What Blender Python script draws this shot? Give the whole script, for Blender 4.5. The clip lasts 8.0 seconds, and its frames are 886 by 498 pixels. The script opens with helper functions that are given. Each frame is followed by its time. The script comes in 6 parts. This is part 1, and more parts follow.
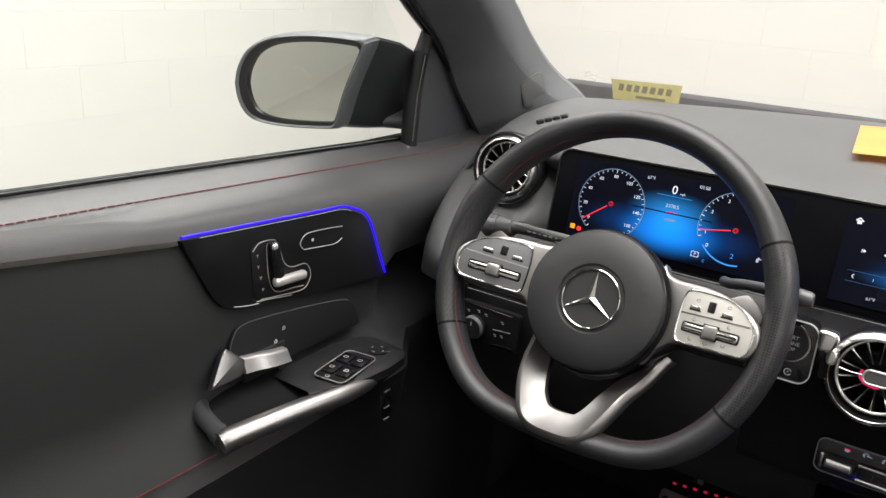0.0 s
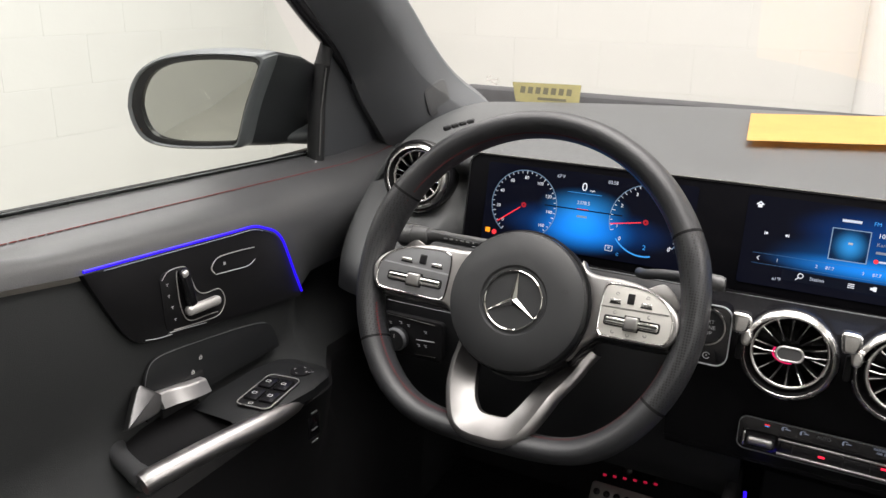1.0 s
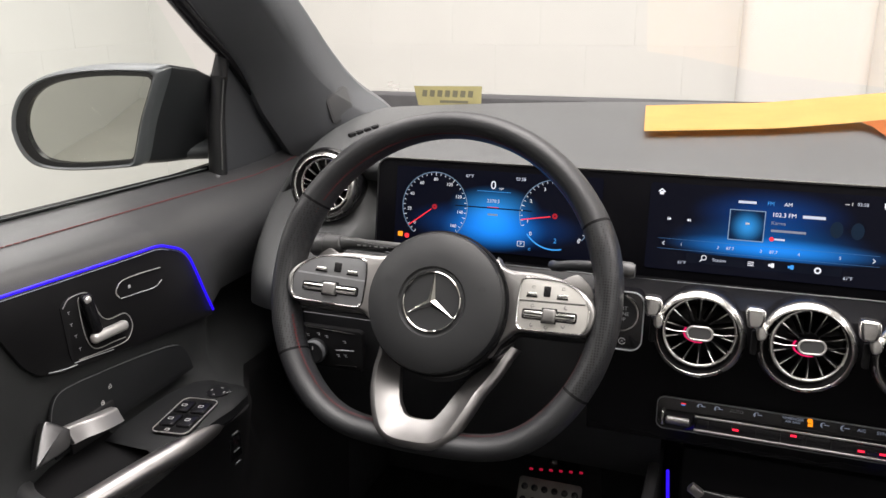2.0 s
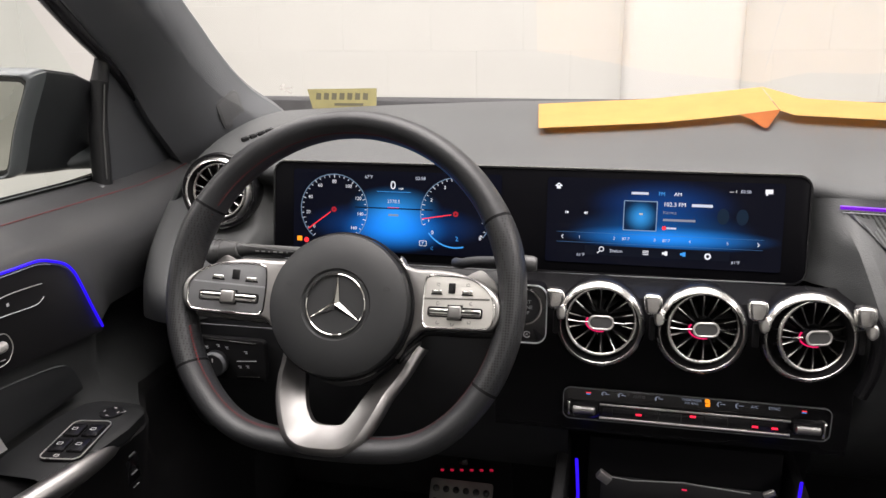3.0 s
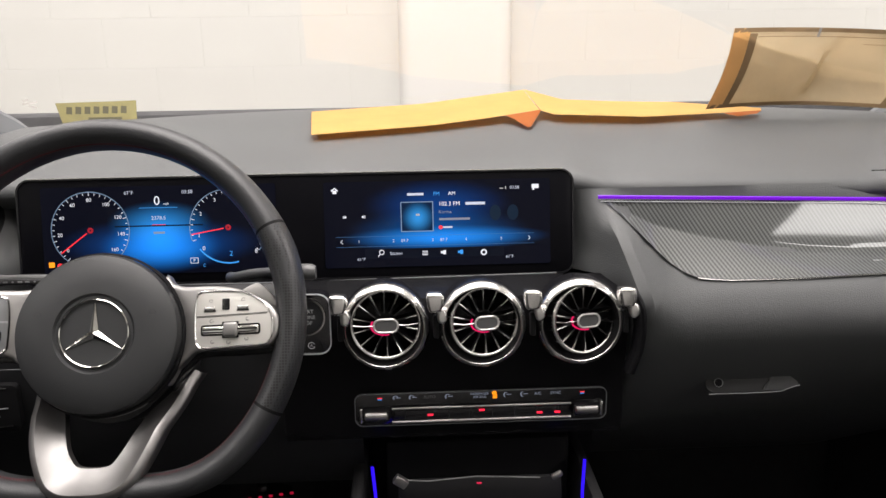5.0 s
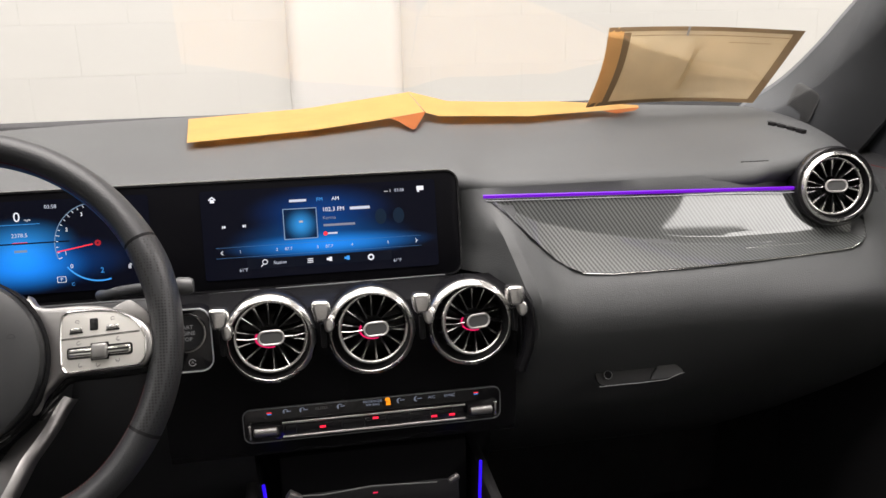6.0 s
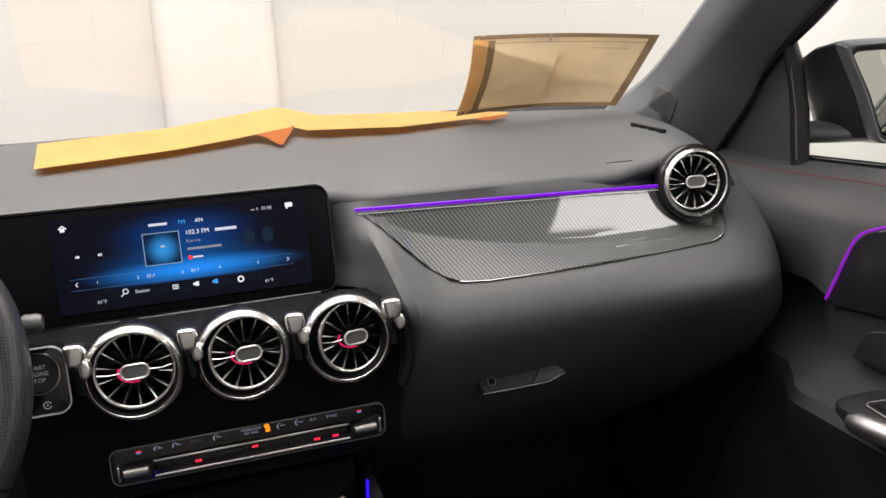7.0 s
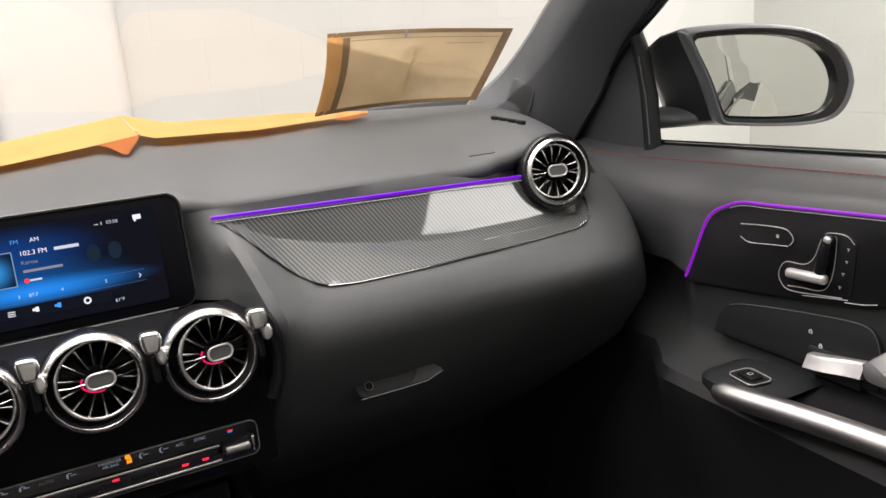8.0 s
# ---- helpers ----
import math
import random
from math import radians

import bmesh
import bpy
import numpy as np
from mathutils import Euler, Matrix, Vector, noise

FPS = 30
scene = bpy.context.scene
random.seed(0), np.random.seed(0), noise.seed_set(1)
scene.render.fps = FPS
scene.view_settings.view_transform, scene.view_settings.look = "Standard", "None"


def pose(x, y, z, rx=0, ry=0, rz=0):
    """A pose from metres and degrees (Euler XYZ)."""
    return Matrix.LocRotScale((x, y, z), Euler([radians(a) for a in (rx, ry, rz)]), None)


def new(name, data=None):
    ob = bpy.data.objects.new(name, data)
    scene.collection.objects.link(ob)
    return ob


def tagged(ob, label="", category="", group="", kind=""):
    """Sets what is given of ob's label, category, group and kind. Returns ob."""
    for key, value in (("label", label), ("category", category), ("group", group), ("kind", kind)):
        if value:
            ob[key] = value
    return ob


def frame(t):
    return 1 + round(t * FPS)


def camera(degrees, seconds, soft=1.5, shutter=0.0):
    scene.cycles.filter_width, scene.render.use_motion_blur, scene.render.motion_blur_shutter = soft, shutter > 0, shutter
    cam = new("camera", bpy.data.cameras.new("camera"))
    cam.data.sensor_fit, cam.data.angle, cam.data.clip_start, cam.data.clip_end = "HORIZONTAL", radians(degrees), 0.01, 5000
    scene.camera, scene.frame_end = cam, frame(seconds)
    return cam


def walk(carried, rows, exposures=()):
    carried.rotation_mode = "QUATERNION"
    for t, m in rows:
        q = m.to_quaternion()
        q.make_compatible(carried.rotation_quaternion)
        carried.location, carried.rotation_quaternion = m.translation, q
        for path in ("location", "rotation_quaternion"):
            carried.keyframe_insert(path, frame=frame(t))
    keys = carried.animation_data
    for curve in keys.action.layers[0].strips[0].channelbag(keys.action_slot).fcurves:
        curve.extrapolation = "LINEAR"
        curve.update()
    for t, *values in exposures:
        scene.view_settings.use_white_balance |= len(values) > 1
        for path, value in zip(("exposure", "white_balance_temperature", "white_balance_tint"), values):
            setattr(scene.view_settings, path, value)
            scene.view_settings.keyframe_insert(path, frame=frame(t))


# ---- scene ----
cam = camera(58.43, 8.0, soft=1.5)
# seconds, eye x y z, yaw, pitch, roll
PATH = [
    (0.0, -0.0668, -0.7554, 1.3241, 34.135, -19.323, 3.253),
    (0.5, -0.0714, -0.7526, 1.3219, 30.505, -18.582, 2.222),
    (1.0, -0.0785, -0.7521, 1.3205, 27.314, -18.324, 1.040),
    (1.5, -0.0812, -0.7527, 1.3188, 24.089, -18.079, -0.159),
    (3.0, -0.0886, -0.7488, 1.3044, 12.821, -17.227, -0.908),
    (3.5, -0.0844, -0.7415, 1.3009, 9.209, -17.285, -0.857),
    (4.0, -0.0827, -0.7386, 1.2961, 5.110, -16.715, -0.546),
    (4.5, -0.0780, -0.7358, 1.2920, 1.319, -16.286, -0.642),
    (6.0, -0.0526, -0.7215, 1.2827, -9.639, -15.936, -1.299),
    (6.5, -0.0389, -0.7175, 1.2813, -13.124, -15.372, -1.933),
    (7.0, -0.0291, -0.7133, 1.2776, -17.575, -15.231, -2.660),
    (7.5, -0.0177, -0.7051, 1.2720, -22.245, -15.214, -3.595),
    (8.0, -0.0147, -0.6978, 1.2641, -26.888, -15.293, -4.167),
]
EXPOSURES = [(0.0, 0.30, 6420, 15), (0.8, 0.26, 6430, 16), (1.6, 0.20, 6450, 17.5), (3.0, 0.18, 6480, 19), (4.5, 0.15, 6490, 18.5), (8.0, 0.09, 6500, 18)]
walk(cam, [(t, pose(x, y, z, 0, 0, yaw) @ pose(0, 0, 0, 90 + pitch) @ pose(0, 0, 0, 0, 0, roll)) for t, x, y, z, yaw, pitch, roll in PATH], EXPOSURES)

from mathutils.bvhtree import BVHTree

# ---- light ----
world = bpy.data.worlds.new("garage_air")
world.use_nodes = True
scene.world = world
world.node_tree.nodes["Background"].inputs["Color"].default_value = (1.0, 0.96, 0.88, 1)
world.node_tree.nodes["Background"].inputs["Strength"].default_value = 0.02


# area lights added near the ceiling; no fixture of the garage is visible
def added_lamp(x, y, z, sx, sy, watts):
    data = bpy.data.lights.new("added_area_light", "AREA")
    data.shape, data.size, data.size_y, data.energy, data.color = "RECTANGLE", sx, sy, watts, (1.0, 0.972, 0.918)
    ob = new("added_area_light", data)
    ob.matrix_world = pose(x, y, z)
    return tagged(ob, "unseen warm white area light added near the ceiling", "lamp", "garage lights")


added_lamp(0.0, 0.15, 2.93, 1.9, 2.0, 106)
added_lamp(0.3, 1.95, 2.93, 4.0, 0.6, 11)
added_lamp(0.0, -1.15, 2.93, 2.4, 0.9, 38)
added_lamp(0.0, -4.5, 2.93, 3.0, 0.9, 44)
# added to brighten the driver sill
added_lamp(-1.90, 0.35, 2.93, 0.8, 3.6, 84)
# placed so its reflection makes the bright patch in the carbon trim
added_lamp(3.22, -3.20, 2.93, 1.26, 1.90, 62)
# added to brighten the right wall
added_lamp(3.45, 0.5, 2.93, 0.5, 2.8, 124)

# ---- materials ----


def material(name, color, rough=0.5, metal=0.0, grain=0.0, scale=400.0, bump=0.0, vary=0.0, vary_scale=6.0, coat=0.0, emit=None, power=0.0, spec=0.5):
    """A principled surface with fine grain relief and a slow change of tone."""
    m = bpy.data.materials.new(name)
    m.use_nodes = True
    nt = m.node_tree
    b = nt.nodes["Principled BSDF"]
    b.inputs["Base Color"].default_value = (*color, 1)
    b.inputs["Roughness"].default_value = rough
    b.inputs["Metallic"].default_value = metal
    b.inputs["Coat Weight"].default_value = coat
    b.inputs["Coat Roughness"].default_value = 0.04
    b.inputs["Specular IOR Level"].default_value = spec
    co = nt.nodes.new("ShaderNodeTexCoord")
    if vary:
        n = nt.nodes.new("ShaderNodeTexNoise")
        n.inputs["Scale"].default_value, n.inputs["Detail"].default_value = vary_scale, 6
        nt.links.new(co.outputs["Object"], n.inputs["Vector"])
        ramp = nt.nodes.new("ShaderNodeMapRange")
        ramp.inputs["From Min"].default_value, ramp.inputs["From Max"].default_value = 0.3, 0.7
        ramp.inputs["To Min"].default_value, ramp.inputs["To Max"].default_value = 1 - vary, 1 + vary
        nt.links.new(n.outputs["Fac"], ramp.inputs["Value"])
        mul = nt.nodes.new("ShaderNodeVectorMath")
        mul.operation = "SCALE"
        mul.inputs[0].default_value = color
        nt.links.new(ramp.outputs["Result"], mul.inputs["Scale"])
        nt.links.new(mul.outputs["Vector"], b.inputs["Base Color"])
        rr = nt.nodes.new("ShaderNodeMapRange")
        rr.inputs["To Min"].default_value, rr.inputs["To Max"].default_value = max(0.02, rough - 0.12 * vary * 4), min(1, rough + 0.12 * vary * 4)
        nt.links.new(n.outputs["Fac"], rr.inputs["Value"])
        nt.links.new(rr.outputs["Result"], b.inputs["Roughness"])
    if bump:
        g = nt.nodes.new("ShaderNodeTexVoronoi")
        g.inputs["Scale"].default_value = scale
        nt.links.new(co.outputs["Object"], g.inputs["Vector"])
        bp = nt.nodes.new("ShaderNodeBump")
        bp.inputs["Strength"].default_value, bp.inputs["Distance"].default_value = bump, 0.0006
        nt.links.new(g.outputs["Distance"], bp.inputs["Height"])
        nt.links.new(bp.outputs["Normal"], b.inputs["Normal"])
    if emit:
        b.inputs["Emission Color"].default_value = (*emit, 1)
        b.inputs["Emission Strength"].default_value = power
    return m


M_PAD = material("soft_dash_vinyl", (0.0585, 0.0618, 0.0622), 0.55, bump=0.35, scale=900, vary=0.08, vary_scale=9)
M_DOOR = material("soft_door_vinyl", (0.047, 0.0485, 0.0498), 0.38, bump=0.28, scale=900, vary=0.08, vary_scale=9, spec=0.6)
M_CLOTH = material("door_cloth", (0.0108, 0.0124, 0.0126), 0.80, bump=0.5, scale=1500, vary=0.12, vary_scale=14)
M_PLASTIC = material("black_plastic", (0.013, 0.0138, 0.0148), 0.45, bump=0.25, scale=1200, vary=0.10, vary_scale=12)
M_PILLAR = material("pillar_trim", (0.096, 0.101, 0.107), 0.62, bump=0.25, scale=1300, vary=0.06, vary_scale=9)
M_PIANO = material("piano_black", (0.007, 0.007, 0.008), 0.12, vary=0.05, vary_scale=30, coat=0.5)
M_STACK = material("satin_black_stack", (0.0055, 0.0055, 0.0062), 0.24, vary=0.05, vary_scale=30, spec=0.16)
M_GLOSS = material("gloss_black_rubber", (0.008, 0.008, 0.009), 0.25, vary=0.05, vary_scale=20)
M_CHROME = material("satin_chrome", (0.62, 0.61, 0.60), 0.22, 1.0, vary=0.05, vary_scale=40)
M_SATIN = material("satin_vent_ring", (0.74, 0.73, 0.71), 0.27, 1.0, vary=0.04, vary_scale=40)
M_BRIGHT = material("bright_chrome", (0.75, 0.74, 0.72), 0.10, 1.0)
M_SILVER = material("brushed_silver", (0.38, 0.372, 0.365), 0.38, 1.0, vary=0.05, vary_scale=60)
M_PADLIT = material("lit_button_paint", (0.60, 0.59, 0.55), 0.38, 0.35, vary=0.04, vary_scale=30)
M_LEATHER = material("wheel_leather", (0.024, 0.0252, 0.0268), 0.42, bump=0.30, scale=800, vary=0.10, vary_scale=16)
M_HUB = material("airbag_cover", (0.021, 0.0223, 0.0232), 0.46, bump=0.22, scale=1700, vary=0.06, vary_scale=14)
M_THREAD = material("red_thread", (0.17, 0.027, 0.026), 0.8)
M_ACCENT = material("accent_black", (0.0085, 0.0085, 0.009), 0.32, vary=0.05, vary_scale=30, spec=0.32)
M_CARPET = material("black_carpet", (0.034, 0.034, 0.036), 0.95, bump=0.8, scale=500, vary=0.2, vary_scale=30)
M_WALL = material("white_block_paint", (0.505, 0.503, 0.482), 0.6, bump=0.4, scale=60, vary=0.03, vary_scale=2.0)
M_COLUMN = material("white_column_paint", (0.565, 0.558, 0.543), 0.55, vary=0.02, vary_scale=3)
M_FLOOR = material("grey_epoxy_floor", (0.45, 0.44, 0.41), 0.35, vary=0.08, vary_scale=2)
M_PAINT = material("pale_car_paint", (0.44, 0.42, 0.37), 0.25, 0.1, coat=0.8, vary=0.03, vary_scale=4)
M_LINER = material("grey_headliner", (0.48, 0.47, 0.45), 0.9, bump=0.5, scale=700, vary=0.05)
M_ENV = material("yellow_kraft_paper", (0.67, 0.395, 0.125), 0.75, bump=0.15, scale=250, vary=0.05, vary_scale=25)
M_ENVDARK = material("orange_kraft_fold", (0.40, 0.115, 0.02), 0.8, vary=0.08, vary_scale=30)
M_BAG = material("tan_kraft_paper", (0.53, 0.43, 0.28), 0.8, bump=0.2, scale=120, vary=0.12, vary_scale=14)
M_BAGEDGE = material("brown_bag_edge", (0.24, 0.16, 0.08), 0.8, vary=0.1, vary_scale=20)
M_BAGFOLD = material("orange_bag_fold", (0.62, 0.36, 0.13), 0.8, vary=0.1, vary_scale=20)
M_STICKER = material("yellow_sticker", (0.150, 0.132, 0.042), 0.6, vary=0.1, vary_scale=60)
M_SCREENGLASS = material("dark_screen_glass", (0.004, 0.004, 0.005), 0.26, vary=0.05, vary_scale=30, spec=0.06)
M_SLOT = material("deep_black", (0.006, 0.006, 0.0065), 0.75, vary=0.1, vary_scale=40, spec=0.15)
# grey chosen so the added partition bounces light onto the dashboard
M_PARTITION = material("added_partition_grey", (0.27, 0.265, 0.256), 0.9, bump=0.4, scale=900, vary=0.08, vary_scale=8)
M_ARM = material("armrest_plastic", (0.009, 0.0098, 0.0105), 0.55, bump=0.2, scale=1200, vary=0.1, vary_scale=12, spec=0.3)
M_SAIL = material("sail_trim", (0.037, 0.040, 0.044), 0.5, bump=0.25, scale=1200, vary=0.08, vary_scale=12)
# pale diffuse share stands in for bright reflections on chrome lines
M_LINE = material("pale_chrome_line", (0.58, 0.57, 0.55), 0.28, 0.55, vary=0.04, vary_scale=60)
M_ROOT = material("dark_handle_metal", (0.22, 0.22, 0.22), 0.36, 1.0, vary=0.05, vary_scale=50)
M_HANDLE = material("satin_handle_metal", (0.66, 0.65, 0.64), 0.34, 0.88, vary=0.05, vary_scale=50)
M_HAZE = material("pale_decal", (0.26, 0.25, 0.23), 0.7)
M_MIRROR = material("mirror_silver", (0.78, 0.79, 0.745), 0.01, 1.0)
M_LED_BLUE = material("blue_light_strip", (0.02, 0.0, 0.2), 0.4, emit=(0.016, 0.004, 1.0), power=1.0)
M_LED_VIOLET = material("violet_light_strip", (0.1, 0.0, 0.2), 0.4, emit=(0.26, 0.008, 0.50), power=0.8)
M_LED_INDIGO = material("indigo_light_strip", (0.06, 0.0, 0.2), 0.4, emit=(0.16, 0.003, 0.59), power=0.75)
M_RED = material("red_lamp", (0.2, 0.0, 0.01), 0.4, emit=(1.0, 0.02, 0.05), power=1.6)
M_REDDIM = material("red_glow_ring", (0.2, 0.0, 0.01), 0.4, emit=(1.0, 0.03, 0.12), power=0.5)
M_AMBER = material("amber_lamp", (0.2, 0.1, 0.0), 0.4, emit=(1.0, 0.30, 0.01), power=1.1)
M_WHITEGLOW = material("white_symbol", (0.3, 0.3, 0.3), 0.5, emit=(0.85, 0.92, 1.0), power=0.62)
M_SYMBOL = material("pale_print", (0.42, 0.43, 0.44), 0.5)
M_SYMBOLDIM = material("dim_print", (0.16, 0.165, 0.17), 0.5)
M_CYAN = material("blue_screen_ink", (0.0, 0.05, 0.1), 0.4, emit=(0.05, 0.38, 1.0), power=0.75)
M_TEXT = material("soft_white_screen_ink", (0.1, 0.1, 0.1), 0.5, emit=(0.75, 0.85, 1.0), power=0.62)
M_TEXTDIM = material("dim_screen_ink", (0.05, 0.05, 0.06), 0.5, emit=(0.55, 0.65, 0.8), power=0.28)
M_PALEFRAME = material("pale_blue_screen_frame", (0.05, 0.06, 0.08), 0.5, emit=(0.30, 0.52, 0.75), power=0.42)
M_PRINT = material("fine_white_print", (0.60, 0.60, 0.58), 0.5)
M_SCREENRED = material("red_screen_ink", (0.1, 0.0, 0.0), 0.4, emit=(1.0, 0.04, 0.05), power=1.0)


def glass(name, ior, tint=(1, 1, 1)):
    m = bpy.data.materials.new(name)
    m.use_nodes = True
    nt = m.node_tree
    nt.nodes.remove(nt.nodes["Principled BSDF"])
    fr = nt.nodes.new("ShaderNodeFresnel")
    fr.inputs["IOR"].default_value = ior
    tr, gl, mix = nt.nodes.new("ShaderNodeBsdfTransparent"), nt.nodes.new("ShaderNodeBsdfGlossy"), nt.nodes.new("ShaderNodeMixShader")
    tr.inputs["Color"].default_value = (*tint, 1)
    gl.inputs["Roughness"].default_value = 0.0
    nt.links.new(fr.outputs["Fac"], mix.inputs["Fac"])
    nt.links.new(tr.outputs["BSDF"], mix.inputs[1])
    nt.links.new(gl.outputs["BSDF"], mix.inputs[2])
    nt.links.new(mix.outputs["Shader"], nt.nodes["Material Output"].inputs["Surface"])
    return m


M_GLASS = glass("window_glass", 1.16, (0.93, 0.975, 0.95))
M_TINTED = glass("tinted_rear_glass", 1.5, (0.20, 0.25, 0.22))
M_WINDSCREEN = glass("windscreen_glass", 1.62, (0.97, 0.98, 0.96))


def carbon():
    """Twill weave: slanting ribs, each cut by short cross threads, under clear lacquer."""
    m = material("carbon_weave", (0.05, 0.05, 0.05), 0.42, coat=1.0)
    nt = m.node_tree
    b = nt.nodes["Principled BSDF"]
    b.inputs["Coat Roughness"].default_value, b.inputs["Coat IOR"].default_value = 0.04, 1.62
    co = nt.nodes.new("ShaderNodeTexCoord")
    bands = []
    for turn, scale in ((34, 80), (-56, 118)):
        mp = nt.nodes.new("ShaderNodeMapping")
        mp.inputs["Rotation"].default_value = (0, radians(turn), 0)
        w = nt.nodes.new("ShaderNodeTexWave")
        w.bands_direction = "X"
        w.inputs["Scale"].default_value, w.inputs["Distortion"].default_value = scale, 0.15
        nt.links.new(co.outputs["Object"], mp.inputs["Vector"])
        nt.links.new(mp.outputs["Vector"], w.inputs["Vector"])
        bands.append(w)
    mul = nt.nodes.new("ShaderNodeMath")
    mul.operation = "MULTIPLY_ADD"
    mul.inputs[1].default_value = 0.22
    nt.links.new(bands[1].outputs["Fac"], mul.inputs[0])
    nt.links.new(bands[0].outputs["Fac"], mul.inputs[2])
    r = nt.nodes.new("ShaderNodeValToRGB")
    r.color_ramp.elements[0].color, r.color_ramp.elements[1].color = (0.018, 0.0198, 0.0195, 1), (0.105, 0.113, 0.109, 1)
    r.color_ramp.elements[0].position, r.color_ramp.elements[1].position = 0.15, 1.0
    nt.links.new(mul.outputs["Value"], r.inputs["Fac"])
    nt.links.new(r.outputs["Color"], b.inputs["Base Color"])
    bp = nt.nodes.new("ShaderNodeBump")
    bp.inputs["Strength"].default_value, bp.inputs["Distance"].default_value = 0.25, 0.0004
    nt.links.new(mul.outputs["Value"], bp.inputs["Height"])
    nt.links.new(bp.outputs["Normal"], b.inputs["Normal"])
    return m


M_CARBON = carbon()


def screen_image(name, low, lobes):
    """A lit screen: soft coloured glows (colour, centre, spread) over a dark ground, in the panel's own coordinates."""
    m = bpy.data.materials.new(name)
    m.use_nodes = True
    nt = m.node_tree
    b = nt.nodes["Principled BSDF"]
    b.inputs["Base Color"].default_value = (0.003, 0.003, 0.004, 1)
    b.inputs["Roughness"].default_value = 0.25
    b.inputs["Specular IOR Level"].default_value = 0.1
    co = nt.nodes.new("ShaderNodeTexCoord")
    total = None
    for color, center, spread in lobes:
        sub = nt.nodes.new("ShaderNodeVectorMath")
        sub.operation = "SUBTRACT"
        sub.inputs[1].default_value = (*center, 0)
        mul = nt.nodes.new("ShaderNodeVectorMath")
        mul.operation = "MULTIPLY"
        mul.inputs[1].default_value = (1 / spread[0], 1 / spread[1], 0)
        ln = nt.nodes.new("ShaderNodeVectorMath")
        ln.operation = "LENGTH"
        rp = nt.nodes.new("ShaderNodeMapRange")
        rp.interpolation_type = "SMOOTHSTEP"
        rp.inputs["From Min"].default_value, rp.inputs["From Max"].default_value = 1.0, 0.0
        nt.links.new(co.outputs["Object"], sub.inputs[0])
        nt.links.new(sub.outputs[0], mul.inputs[0])
        nt.links.new(mul.outputs[0], ln.inputs[0])
        nt.links.new(ln.outputs["Value"], rp.inputs["Value"])
        sc = nt.nodes.new("ShaderNodeVectorMath")
        sc.operation = "SCALE"
        sc.inputs[0].default_value = color
        nt.links.new(rp.outputs["Result"], sc.inputs["Scale"])
        add = nt.nodes.new("ShaderNodeVectorMath")
        add.operation = "ADD"
        add.inputs[0].default_value = low
        if total:
            nt.links.new(total, add.inputs[0])
        nt.links.new(sc.outputs["Vector"], add.inputs[1])
        total = add.outputs["Vector"]
    nt.links.new(total, b.inputs["Emission Color"])
    b.inputs["Emission Strength"].default_value = 1.0
    return m


# ---- shapes ----


def part(name, bm, mat, parent=None, label="", smooth=40, at=None, toward=None):
    """One mesh object made of bm, under parent where there is one."""
    bmesh.ops.recalc_face_normals(bm, faces=bm.faces)
    if toward:
        bm.normal_update()
        if sum(f.normal.dot(Vector(toward) - f.calc_center_median()) for f in bm.faces) < 0:
            bmesh.ops.reverse_faces(bm, faces=bm.faces)
    for f in bm.faces:
        f.smooth = True
    for e in bm.edges:
        if len(e.link_faces) == 2:
            e.smooth = e.calc_face_angle(0) < radians(smooth)
    me = bpy.data.meshes.new(name)
    bm.to_mesh(me)
    bm.free()
    me.materials.append(mat)
    ob = new(name, me)
    if parent:
        ob.parent = parent
    if at:
        ob.matrix_basis = at
    return tagged(ob, label)


def thing(name, m, label, category, group="", kind=""):
    ob = new(name)
    ob.empty_display_size = 0.02
    ob.matrix_basis = m
    return tagged(ob, label, category, group, kind)


def box(sx, sy, sz, bevel=0.0, m=None, seg=2):
    bm = bmesh.new()
    bmesh.ops.create_cube(bm, size=1, matrix=Matrix.Diagonal((sx, sy, sz, 1)))
    if bevel:
        bmesh.ops.bevel(bm, geom=bm.edges[:], offset=bevel, segments=seg, affect="EDGES", profile=0.5)
    if m:
        bmesh.ops.transform(bm, matrix=m, verts=bm.verts)
    return bm


def loft(rows, closed=False, ends=False):
    """Quads between rows of points; closed: each row is a ring."""
    bm = bmesh.new()
    vs = [[bm.verts.new(p) for p in r] for r in rows]
    n = len(rows[0])
    for a, b in zip(vs, vs[1:]):
        for i in range(n if closed else n - 1):
            j = (i + 1) % n
            bm.faces.new((a[i], a[j], b[j], b[i]))
    if ends and closed:
        bm.faces.new(vs[0])
        bm.faces.new(vs[-1])
    return bm


def lathe(profile, segs=48, squash=1.0):
    """Profile of (radius, z) turned about z."""
    rows = [[(r * math.cos(2 * math.pi * k / segs), squash * r * math.sin(2 * math.pi * k / segs), z) for k in range(segs)] for r, z in profile]
    return loft(rows, closed=True)


